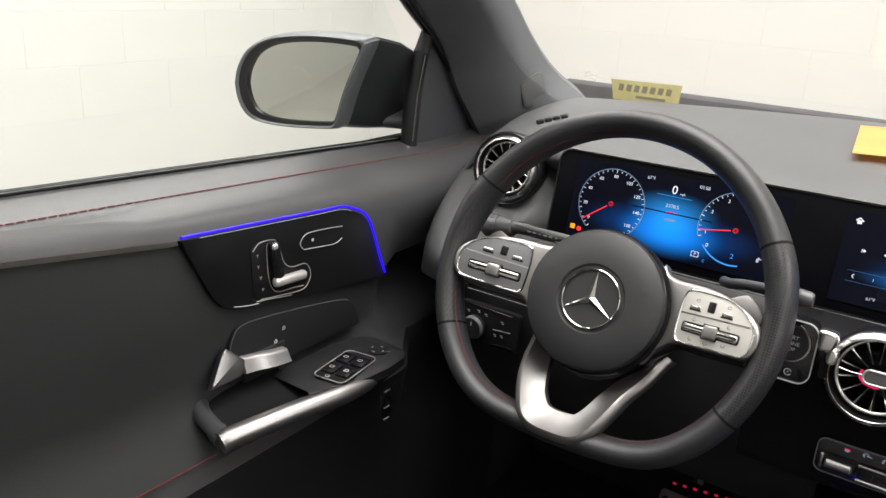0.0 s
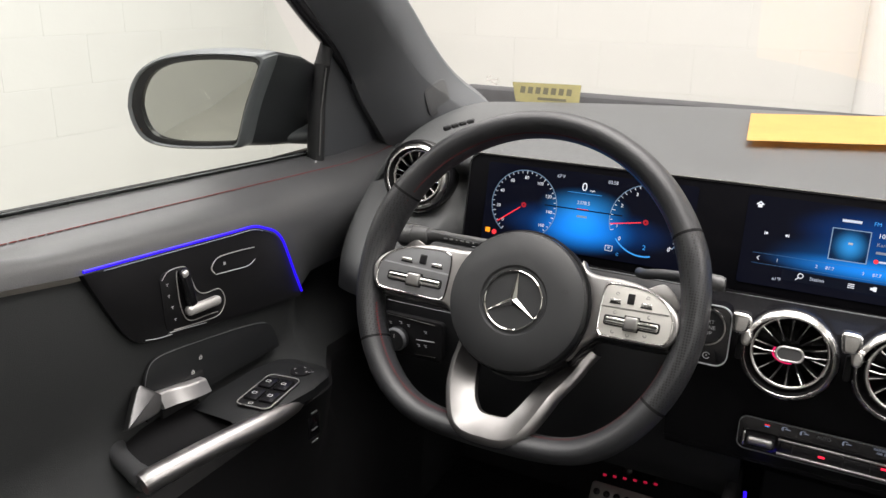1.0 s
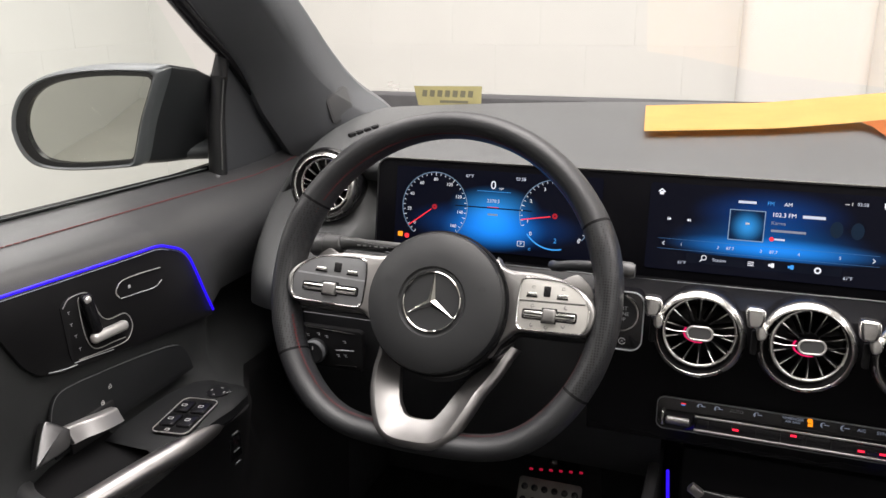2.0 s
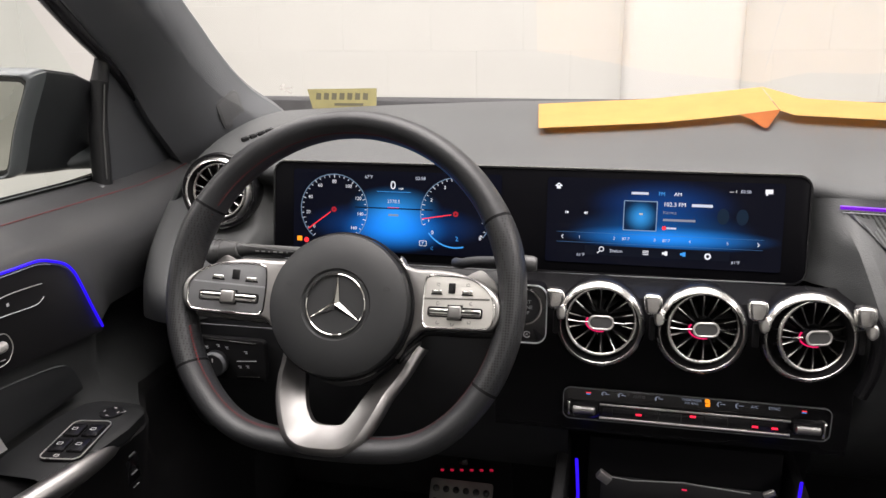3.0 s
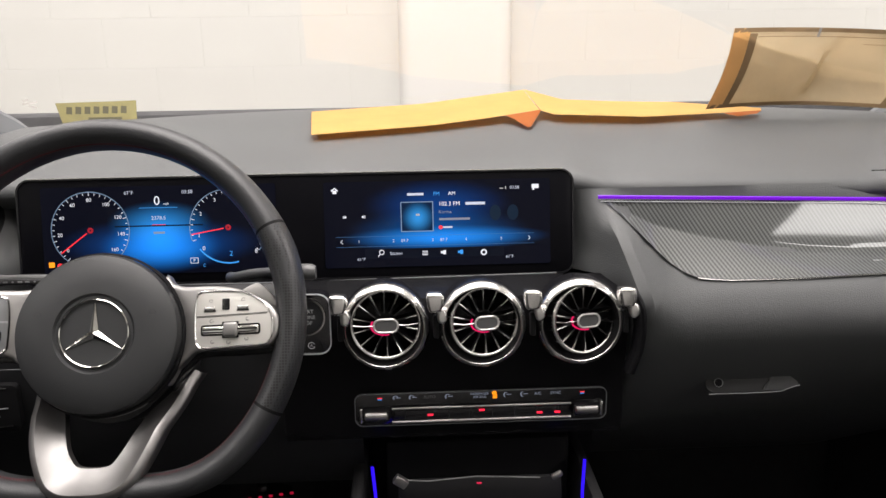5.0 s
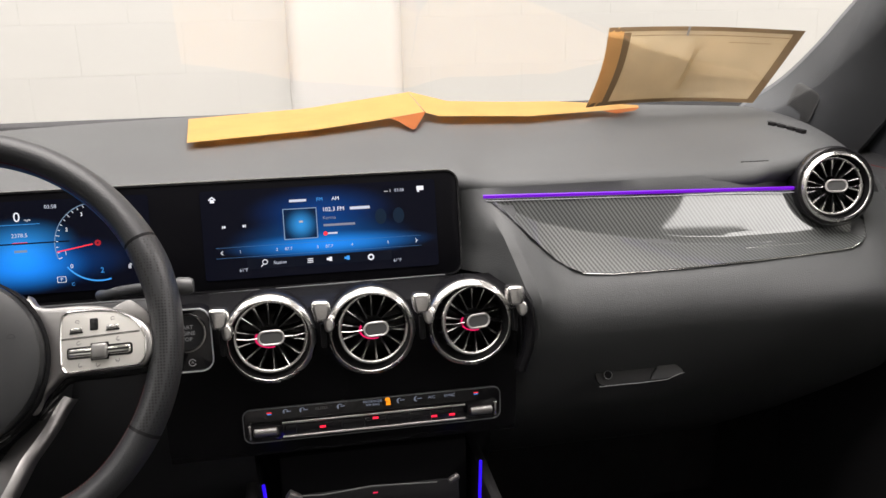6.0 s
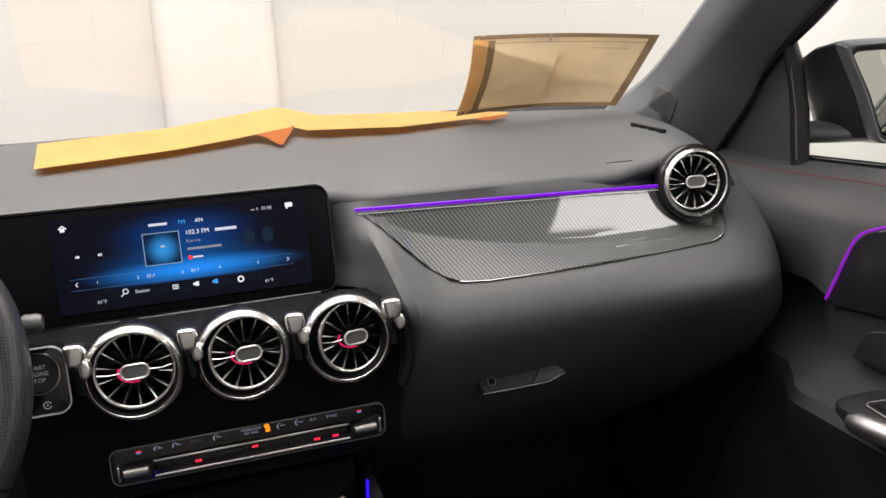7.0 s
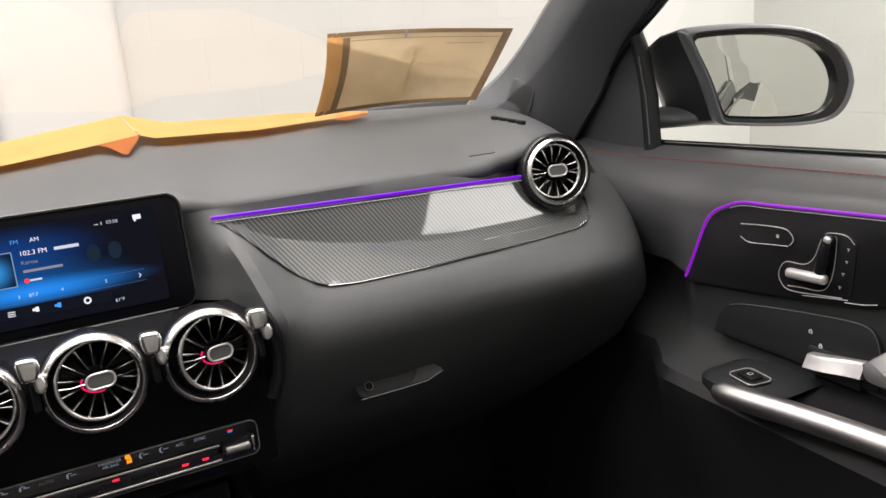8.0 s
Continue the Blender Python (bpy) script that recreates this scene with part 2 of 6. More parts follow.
def tube(path, radius, segs=10, closed=False, flat=1.0):
    """A round bar along a path; radius may be a list."""
    pts = [Vector(p) for p in path]
    n = len(pts)
    rows = []
    up = Vector((0.13, 0.21, 1)).normalized()
    for i, p in enumerate(pts):
        a, b = (pts[i - 1], pts[(i + 1) % n]) if closed else (pts[max(i - 1, 0)], pts[min(i + 1, n - 1)])
        d = (b - a).normalized()
        s = d.cross(up).normalized()
        u = s.cross(d)
        r = radius[i] if isinstance(radius, (list, tuple)) else radius
        rows.append([p + r * (math.cos(2 * math.pi * k / segs) * s + flat * math.sin(2 * math.pi * k / segs) * u) for k in range(segs)])
    if closed:
        rows.append(rows[0])
        bm = loft(rows, closed=True)
        bmesh.ops.remove_doubles(bm, verts=bm.verts, dist=1e-6)
        return bm
    return loft(rows, closed=True, ends=True)


def plate(outline, depth, bevel=0.0, z=0.0, seg=2):
    """A flat plate with the given outline in x and y, its face at z, depth thick downwards."""
    bm = bmesh.new()
    f = bm.faces.new([bm.verts.new((x, y, z)) for x, y in outline])
    ext = bmesh.ops.extrude_face_region(bm, geom=[f])
    vs = [v for v in ext["geom"] if isinstance(v, bmesh.types.BMVert)]
    bmesh.ops.translate(bm, verts=vs, vec=(0, 0, -depth))
    if bevel:
        top = [e for e in bm.edges if all(abs(v.co.z - z) < 1e-6 for v in e.verts)]
        bmesh.ops.bevel(bm, geom=top, offset=bevel, segments=seg, affect="EDGES", profile=0.5)
    return bm


def rounded(w, h, r, n=6, x=0.0, y=0.0):
    """Outline of a rounded rectangle."""
    r = min(r, w / 2 - 1e-5, h / 2 - 1e-5)
    out = []
    for cx, cy, a0 in ((w / 2 - r, h / 2 - r, 0), (r - w / 2, h / 2 - r, 90), (r - w / 2, r - h / 2, 180), (w / 2 - r, r - h / 2, 270)):
        for k in range(n + 1):
            a = radians(a0 + 90 * k / n)
            out.append((x + cx + r * math.cos(a), y + cy + r * math.sin(a)))
    return out


def ring(outer, inner, depth, z=0.0):
    """A flat frame between two outlines of as many points."""
    n = len(outer)
    rows = [[(*p, z - depth) for p in outer], [(*p, z) for p in outer], [(*p, z) for p in inner], [(*p, z - depth) for p in inner]]
    return loft([[r[k] for r in rows] for k in [*range(n), 0]])


def smooth_path(pts, n=8):
    """A Catmull-Rom curve through points."""
    v = [Vector(p) for p in pts]
    v = [2 * v[0] - v[1], *v, 2 * v[-1] - v[-2]]
    out = []
    for a, b, c, d in zip(v, v[1:], v[2:], v[3:]):
        for k in range(n):
            t = k / n
            out.append(0.5 * ((2 * b) + (c - a) * t + (2 * a - 5 * b + 4 * c - d) * t * t + (3 * b - a - 3 * c + d) * t ** 3))
    return [*out, v[-2]]


def flowing(pts, n=4):
    """A closed outline through points, with soft corners."""
    p = [(x, y, 0) for x, y in pts]
    k = len(p)
    q = smooth_path([p[-1], *p, p[0], p[1]], n)
    return [(v[0], v[1]) for v in q[n:n * (k + 1)]]


def letters(name, text, size, mat, parent, m, depth=0.0002, align="CENTER", label=""):
    """Raised letters as a mesh."""
    cu = bpy.data.curves.new(name, "FONT")
    cu.body, cu.size, cu.align_x, cu.align_y, cu.extrude = text, size, align, "CENTER", depth
    cu.resolution_u = 3
    tmp = bpy.data.objects.new(name, cu)
    scene.collection.objects.link(tmp)
    me = bpy.data.meshes.new_from_object(tmp.evaluated_get(bpy.context.evaluated_depsgraph_get()))
    bpy.data.objects.remove(tmp)
    bpy.data.curves.remove(cu)
    me.name = name
    me.materials.clear()
    me.materials.append(mat)
    ob = new(name, me)
    ob.parent, ob.matrix_basis = parent, m
    return tagged(ob, label)


def ease(v, table):
    """Like lerp, but with soft corners."""
    for (a, p), (b, q) in zip(table, table[1:]):
        if v <= b:
            t = max(0.0, (v - a) / (b - a))
            return p + (q - p) * t * t * (3 - 2 * t)
    return table[-1][1]


def lerp(v, table):
    return float(np.interp(v, [a for a, _ in table], [b for _, b in table]))


# ---- garage ----


def room_wall(name, sx, sy, sz, x, y, z, mat):
    ob = part(name, box(sx, sy, sz), mat, at=pose(x, y, z))
    return tagged(ob, "white painted concrete block garage wall", "wall", kind="structure")


tagged(part("floor", box(8.2, 9.2, 0.1), M_FLOOR, at=pose(0, -1.0, -0.05)), "pale grey sealed concrete garage floor", "floor", kind="structure")
tagged(part("ceiling", box(8.2, 9.2, 0.1), M_WALL, at=pose(0, -1.0, 3.05)), "white garage ceiling", "ceiling", kind="structure")
WALLS = [
    room_wall("wall_front", 8.0, 0.2, 3.0, 0, 2.85, 1.5, M_WALL),
    room_wall("wall_left", 0.2, 8.6, 3.0, -3.1, -1.45, 1.5, M_WALL),
    room_wall("wall_right", 0.2, 8.6, 3.0, 4.0, -1.45, 1.5, M_WALL),
    room_wall("wall_rear", 8.0, 0.2, 3.0, 0, -5.4, 1.5, M_WALL),
]
col = part("column", box(0.478, 0.28, 3.0, 0.055, None, 5), M_COLUMN, at=pose(0.139, 2.83, 1.5))
tagged(col, "bright white painted square wall column", "column", kind="structure")

# ---- car shell ----
shell = thing("car_body", pose(0, 0, 0), "pale painted car body with clear front windows", "car")


def wind_base(x):
    return 0.475 - 0.40 * x * x


# roof lining and outer skin round a glass panel added to admit overhead light


def roof_z(x, y):
    return 1.66 - 0.05 * (x / 0.6) ** 2 - 0.03 * ((-0.42 - y) / 2.2) ** 2


def roof_patch(x0, x1, y0, y1, lift=0.0):
    return loft([[(x, y, roof_z(x, y) + lift) for x in np.linspace(x0, x1, 9)] for y in np.linspace(y0, y1, 7)])


for x0, x1, y0, y1 in ((-0.62, 0.62, -0.33, -0.50), (-0.62, 0.62, -1.25, -2.62), (-0.62, -0.42, -0.50, -1.25), (0.42, 0.62, -0.50, -1.25)):
    part("headliner", roof_patch(x0, x1, y0, y1), M_LINER, shell, "pale grey cloth headliner")
    part("roof_skin", roof_patch(x0 * 1.06, x1 * 1.06, y0, y1, 0.04), M_PAINT, shell, "pale painted roof")
roof_glass = part("added_roof_glass", roof_patch(-0.42, 0.42, -0.50, -1.25, 0.02), M_GLASS, shell, "unseen clear roof panel added to let overhead light in", toward=(0, -1.2, 1.0))
roof_glass.visible_shadow = False
# unseen partition added to block low rear light and bounce some forward
part("added_bulkhead", box(1.36, 0.08, 0.98, 0.03, pose(0, -1.02, 0.82)), M_PARTITION, shell, "plain grey partition added unseen to block and bounce light")
part("floor_pan", box(1.5, 3.3, 0.05, 0.01, pose(0, -0.9, 0.33)), M_CARPET, shell, "black carpeted footwell")
part("firewall", box(1.5, 0.05, 0.85, 0.01, pose(0, 0.62, 0.72)), M_CARPET, shell, "black firewall carpet")
part("cowl", loft([[(x, wind_base(x) + d, z) for x in np.linspace(-0.78, 0.78, 25)] for d, z in ((-0.01, 1.130), (0.03, 1.147), (0.10, 1.142), (0.16, 1.11))]), M_GLOSS, shell, "black plastic scuttle below the windscreen")
part("bonnet", loft([[(x, wind_base(x) + 0.15 + 0.95 * t, 1.115 - 0.03 * t - 0.20 * t * t - 0.10 * abs(x) ** 3) for x in np.linspace(-0.82, 0.82, 21)] for t in np.linspace(0, 1, 9)]), M_PAINT, shell, "pale painted bonnet")
for s in (-1, 1):
    part("outer_skin", loft([[(s * (0.90 - 0.10 * max(0, (z - 0.8) / 0.3) ** 2 - 0.05 * max(0, (0.6 - z) / 0.3)), y, z) for z in np.linspace(0.25, 1.085, 9)] for y in np.linspace(0.5, -2.9, 12)]), M_PAINT, shell, "pale painted side panel")
    part("rear_pillar", box(0.05, 0.16, 0.62, 0.015, pose(s * 0.68, -1.0, 1.36, 0, s * -8)), M_PILLAR, shell, "black centre pillar trim")
    part("rear_shoulder", loft([[(s * x, y, z) for x, z in ((0.81, 1.085), (0.74, 1.11), (0.68, 1.09), (0.66, 0.7), (0.66, 0.35))] for y in (-0.95, -1.6, -2.35)]), M_CLOTH, shell, "black rear door lining")

    part("rear_side_window", loft([[(s * 0.752, y, 1.10), (s * 0.722, y, 1.33), (s * 0.655, y, 1.60)] for y in np.linspace(-1.06, -2.35, 6)]), M_TINTED, shell, "dark tinted rear side window", toward=(0, -1.6, 1.2))
    part("window_moulding", tube([(s * 0.760, y, 1.098 - 0.01 * (y + 1) ** 2) for y in np.linspace(0.10, -2.4, 14)], 0.006, 8), M_GLOSS, shell, "black window moulding")
    part("kick_panel", box(0.03, 0.85, 0.80, 0.01, pose(s * 0.735, 0.27, 0.66)), M_CARPET, shell, "black footwell side lining")

# wiper, just showing over the edge of the dashboard
wiper = thing("windscreen_wiper", pose(0, 0, 0), "black windscreen wiper resting at the base of the glass", "wiper")
pth = [(x, wind_base(x) + 0.035, 1.1495 + 0.002 * math.sin(7 * x)) for x in np.linspace(-0.30, 0.12, 12)]
part("wiper_blade", tube(pth, 0.0045, 6), M_GLOSS, wiper)
part("wiper_arm", tube([(0.10, wind_base(0.1) + 0.05, 1.148), (-0.02, wind_base(0) + 0.05, 1.154), (-0.10, wind_base(0.1) + 0.04, 1.153)], 0.006, 8), M_GLOSS, wiper)

# windscreen: a curved pane that leans back
wrows = []
for k in range(13):
    t = k / 12
    w = 0.66 - 0.07 * t
    row = []
    for x in np.linspace(-1, 1, 25):
        X = x * w
        row.append((X, wind_base(X) + 0.012 - 0.80 * t, 1.150 + 0.52 * t + 0.02 * math.sin(math.pi * t) - 0.006 * x * x))
    wrows.append(row)
ws = part("windscreen", loft(wrows), M_WINDSCREEN, label="clear curved windscreen with faint dashboard reflections", toward=(0, -0.7, 1.2))
ws.visible_shadow = False
tagged(ws, category="windscreen", kind="structure")

M_STALK = material("stalk_plastic", (0.075, 0.076, 0.076), 0.36, vary=0.1, vary_scale=40)
# ---- dashboard ----
dash = thing("dashboard", pose(0, 0, 1.0), "black soft vinyl dashboard with carbon trim on the passenger side", "dashboard")
D0 = pose(0, 0, -1.0)


def front_z(x):
    return ease(x, ((-0.66, 1.104), (-0.60, 1.124), (-0.54, 1.130), (-0.49, 1.126), (0.10, 1.126), (0.15, 1.116), (0.25, 1.114), (0.45, 1.111), (0.49, 1.120), (0.54, 1.130), (0.60, 1.122), (0.66, 1.100)))


def end_drop(x):
    return 0.05 * max(0, (abs(x) - 0.57) / 0.09) ** 2


xs = np.linspace(-0.66, 0.66, 67)
rows = []
for dy, dz in ((0.010, -0.030), (-0.004, -0.016), (-0.005, -0.010), (-0.002, -0.004)):
    rows.append([(x, 0.114 + dy + 0.03 * max(0, (abs(x) - 0.56) / 0.1) ** 2, front_z(x) + dz - end_drop(x)) for x in xs])
for s in np.linspace(0, 1, 13):
    r = []
    for x in xs:
        yf = 0.118 + 0.03 * max(0, (abs(x) - 0.56) / 0.1) ** 2
        zb = 1.163 - 0.006 * (x / 0.6) ** 2
        zf = front_z(x)
        r.append((x, yf + (wind_base(x) - yf) * s, zf + (zb - zf) * (1 - (1 - s) ** 2.2) - end_drop(x)))
    rows.append(r)
rows.append([(x, wind_base(x) + 0.012, 1.13 - end_drop(x)) for x in xs])
part("top_pad", loft(rows), M_PAD, dash, "grained dark vinyl top pad", at=D0)

def stack_edge(z):
    """Where the passenger pad meets the centre stack."""
    return lerp(z, ((0.58, 0.145), (0.90, 0.150), (0.93, 0.155), (0.957, 0.159), (0.978, 0.160), (1.01, 0.1555), (1.044, 0.1465), (1.072, 0.1375), (1.091, 0.129), (1.109, 0.1205), (1.12, 0.116)))


PADY = ((0.58, 0.45), (0.70, 0.28), (0.80, 0.150), (0.85, 0.088), (0.90, 0.051), (0.935, 0.029), (0.965, 0.0155), (0.985, 0.0135), (1.005, 0.022), (1.02, 0.036), (1.045, 0.062), (1.07, 0.084), (1.10, 0.104), (1.13, 0.122))


def pad_base(x, z):
    y = lerp(z, PADY) + 0.026 * lerp(abs(x), ((0.34, 0), (0.42, 0.2), (0.50, 0.85), (0.56, 1), (0.60, 1))) * lerp(z, ((0.985, 0), (1.02, 0.7), (1.05, 1)))
    if 0.09 < x < 0.25:
        y -= 0.026 * math.exp(-(((x - stack_edge(z) - 0.012) / 0.022) ** 2)) * ease(z, ((0.97, 0), (1.03, 1), (1.062, 1), (1.099, 0)))
    return y


def rolled(x, z, y):
    """Both ends of the dashboard roll back to the gap beside the door."""
    edge = lerp(z, ((0.60, 0.10), (0.70, 0.06), (0.945, 0.045), (0.986, 0.054), (1.017, 0.071), (1.045, 0.098), (1.07, 0.130), (1.09, 0.165), (1.105, 0.190), (1.12, 0.210)))
    t = max(0.0, (abs(x) - 0.572) / 0.076)
    return y + max(edge - y, 0.012) * t ** 2.2


def pad_y(x, z):
    return rolled(x, z, pad_base(x, z))


zs = [0.58, 0.64, 0.70, 0.75, 0.80, 0.85, 0.88, 0.90, 0.92, 0.935, 0.95, 0.965, 0.98, 0.99, 1.0, 1.01, 1.02, 1.035, 1.05, 1.065, 1.08, 1.095, 1.108]


LOW = ((0.138, 1.0965), (0.155, 1.083), (0.167, 1.071), (0.178, 1.060), (0.190, 1.048), (0.2015, 1.0375), (0.2145, 1.030), (0.2275, 1.0257), (0.26, 1.0235), (0.34, 1.0235), (0.41, 1.0245), (0.50, 1.0235), (0.555, 1.0255), (0.578, 1.032), (0.588, 1.042), (0.593, 1.06))


def strip_z(x):
    return 1.1005 - 0.031 * (x - 0.13)


CREASE = ((0.138, 1.0955), (0.158, 1.087), (0.192, 1.070), (0.243, 1.057), (0.309, 1.045), (0.36, 1.037), (0.42, 1.0325), (0.50, 1.0315), (0.57, 1.035))


def trim_y(x, z):
    """The trim is steep above a slanting crease and lies flat below it."""
    lo, hi, c = lerp(x, LOW), strip_z(x) - 0.0035, lerp(x, CREASE)
    y_lo, y_hi = pad_y(x, lo) - 0.003, 0.1005 + 0.010 * ease(x, ((0.36, 0), (0.60, 1)))
    c = min(max(c, lo + 0.004), hi - 0.002)
    y_c = max(y_hi - (0.36 + 0.05 * ease(x, ((0.42, 0), (0.54, 1)))) * (hi - c), y_lo + 0.004)
    w = 0.0009 + 0.0045 * ease(x, ((0.30, 0), (0.44, 1)))
    t = lambda v: y_lo + (y_c - y_lo) * (v - lo) / (c - lo) if v < c else y_c + (y_hi - y_c) * (v - c) / (hi - c)
    return (t(z - w) + 2 * t(z) + t(z + w)) / 4 if lo + w < z < hi - w else t(z)



def pad_face(x, z):
    """The pad, sunk where the trim lies on it."""
    y = pad_y(x, z)
    if 0.138 < x < 0.592 and lerp(x, LOW) + 0.004 < z < strip_z(x):
        y = max(y, trim_y(x, z)) + 0.006
    return y


DASH_END = 0.646  # outer end of the dashboard, where the door begins
rows = []
for z in zs:
    x0 = stack_edge(z)
    cols = [(x0 - 0.004, 0.06), (x0 - 0.003, 0.025), (x0 + 0.001, 0.009), (x0 + 0.007, 0.0025)]
    r = [(x, pad_y(x, z) + dy, z) for x, dy in cols]
    if z > 1.015:
        yr, yd = pad_y(x0 + 0.012, z), lerp(z, ((1.015, 0.108), (1.05, 0.128), (1.085, 0.130), (1.108, 0.113)))
        yd = max(yd, yr + 0.002)
        r = [(0.090, yd + 0.004, z), (x0 - 0.024, yd + 0.30 * (yr - yd), z), (x0 - 0.008, yd + 0.62 * (yr - yd), z), (x0 + 0.005, yd + 0.93 * (yr - yd), z)]
    r += [(x, pad_face(x, z), z) for x in np.linspace(x0 + 0.016, DASH_END + 0.002, 44)]
    xe = DASH_END + 0.002
    r += [(xe + 0.006, r[-1][1] + 0.004, z), (xe + 0.009, r[-1][1] + 0.012, z), (xe + 0.010, r[-1][1] + 0.06, z)]
    rows.append(r)
part("passenger_pad", loft(rows), M_PAD, dash, "bulging grained vinyl passenger pad", at=D0)


def driver_y(x, z):
    """The driver's end of the pad: it bulges beside the door and slopes in under the display."""
    base = pad_base(x, z)
    inner = max(base, 0.118 - 0.75 * (1.11 - z) if z > 1.05 else 0.073 + 0.12 * (1.05 - z)) + 0.004 + 0.022 * ease(x, ((-0.520, 0), (-0.490, 1)))
    return rolled(x, z, inner + (base - inner) * ease(-x, ((0.515, 0), (0.600, 1))))


rows = []
for z in [0.948] + [v for v in zs if v > 0.955]:
    xe = -DASH_END
    rows.append([(xe - 0.004, driver_y(xe, z) + 0.05, z), (xe - 0.003, driver_y(xe, z) + 0.012, z), (xe + 0.001, driver_y(xe, z) + 0.003, z)] + [(x, driver_y(x, z), z) for x in np.linspace(xe + 0.008, -0.478, 20)])
part("driver_end_pad", loft(rows), M_PAD, dash, at=D0)
DRVY = ((0.58, 0.22), (0.70, 0.14), (0.80, 0.075), (0.86, 0.052), (0.90, 0.046), (0.94, 0.048), (0.98, 0.052), (1.0, 0.056), (1.02, 0.075))
rows = [[(x, lerp(z, DRVY) + 0.02 * max(0, (-x - 0.52) / 0.12) ** 2 + 0.04 * max(0, (-x - 0.612) / 0.043) ** 2, z) for x in np.linspace(-0.655, -0.13, 40)] for z in np.linspace(0.765, 1.02, 14)]
part("knee_panel", loft(rows), M_PLASTIC, dash, "matt black plastic knee panel", at=D0)
STKY = ((0.58, 0.22), (0.80, 0.15), (0.845, 0.12), (0.853, 0.038), (0.87, 0.034), (0.93, 0.034), (0.96, 0.030), (1.00, 0.030), (1.012, 0.038), (1.022, 0.075))
rows = [[(x, lerp(z, STKY), z) for x in np.linspace(-0.21, 0.152, 14)] for z in (0.58, 0.70, 0.80, 0.845, 0.853, 0.87, 0.90, 0.93, 0.96, 0.98, 1.0, 1.012, 1.022)]
part("stack_panel", loft(rows), M_STACK, dash, "gloss black centre stack panel", at=D0)

# carbon trim and light strip on the passenger side
tx = [*np.linspace(0.138, 0.24, 24), *np.linspace(0.25, 0.53, 40), 0.54, 0.55, 0.56, 0.57, 0.578, 0.585, 0.589, 0.592]
rows = []
for x in tx:
    lo, hi = lerp(x, LOW), strip_z(x) - 0.0035
    c = min(max(lerp(x, CREASE), lo + 0.004), hi - 0.002)
    rows.append([(x, pad_y(x, lo) + 0.004, lo - 0.001)] + [(x, trim_y(x, z), z) for z in [*np.linspace(lo, c - 0.001, 9), c, *np.linspace(c + 0.001, hi, 15)]])
trim = part("carbon_trim", loft(rows), M_CARBON, dash, "lacquered carbon weave trim panel", at=D0)
edge = [(x, pad_y(x, lerp(x, LOW)) - 0.0032, lerp(x, LOW) - 0.001) for x in np.linspace(0.226, 0.590, 44)]
part("trim_edge", tube(edge, 0.0005, 6), M_CHROME, trim, "thin bright edge")
part("light_strip", loft([[(x, 0.1005, strip_z(x) + 0.0021), (x, 0.0985, strip_z(x) + 0.0013), (x, 0.0985, strip_z(x) - 0.0013), (x, 0.1005, strip_z(x) - 0.0021)] for x in np.linspace(0.132, 0.508, 12)]), M_LED_INDIGO, dash, "glowing violet-blue light strip", at=D0)
part("strip_edge", tube([(x, 0.0985, strip_z(x) - 0.0045) for x in np.linspace(0.135, 0.505, 12)], 0.0005, 6), M_SYMBOL, dash, at=D0)
M_MARK = material("pressed_vinyl", (0.042, 0.044, 0.045), 0.6, vary=0.08, vary_scale=30)
# airbag mark pressed in the pad: an unreadable short line, its shade painted as darker bars
for k in range(7):
    part("pressed_mark", box(0.0038, 0.0008, 0.0013, 0, pose(0.440 + 0.0051 * k, 0.109, 1.1215 - 0.00002 * k, 20)), M_MARK, dash, at=D0)

# glovebox latch
# near-black colour carries the shade of the latch hollow
M_HOLLOWSHADE = material("hollow_shade", (0.010, 0.0105, 0.011), 0.6, vary=0.08, vary_scale=30)
latch = thing("glovebox_latch", pose(0.294, 0.0445, 0.901, -30), "black glovebox pull with a small key lock", "latch")
part("recess", plate(rounded(0.094, 0.020, 0.0098, 8), 0.003, 0.0006, -0.002), M_HOLLOWSHADE, latch, at=pose(0, 0, 0, 86, 0, 0))
# pale matt colour takes the place of the edge's metal shine
part("pull", tube([(-0.046, -0.0010, -0.0110), (0.0, -0.0012, -0.0112), (0.034, -0.0012, -0.0105), (0.050, -0.0010, -0.0055), (0.056, -0.0008, -0.0045)], 0.0004, 6), M_SYMBOL, latch, "lower edge of the pull, painted pale for its shine")
part("grip", plate([(p[0], p[1]) for p in smooth_path([(0.014, -0.009, 0), (0.036, -0.0085, 0), (0.055, -0.0035, 0), (0.049, 0.0045, 0), (0.042, 0.0088, 0), (0.028, 0.0092, 0), (0.024, 0.003, 0)], 3)], 0.002, 0.0006, 0.0000), M_MARK, latch, "grey finger grip", at=pose(0, -0.0005, 0.0, 86))
part("lock_cylinder", lathe(((0.0042, -0.003), (0.0042, 0.0008), (0.0034, 0.0014), (0.0, 0.0012)), 20), M_SLOT, latch, "small key lock", at=pose(-0.034, -0.0005, 0.001, 90))
# partial highlight round the lock, drawn as a grey ring
part("lock_highlight", lathe(((0.0049, 0.0012), (0.0049, 0.0018), (0.0043, 0.0018), (0.0043, 0.0012)), 24), M_SYMBOLDIM, latch, "grey ring painted as the highlight of the lock", at=pose(-0.034, -0.0005, 0.001, 90))

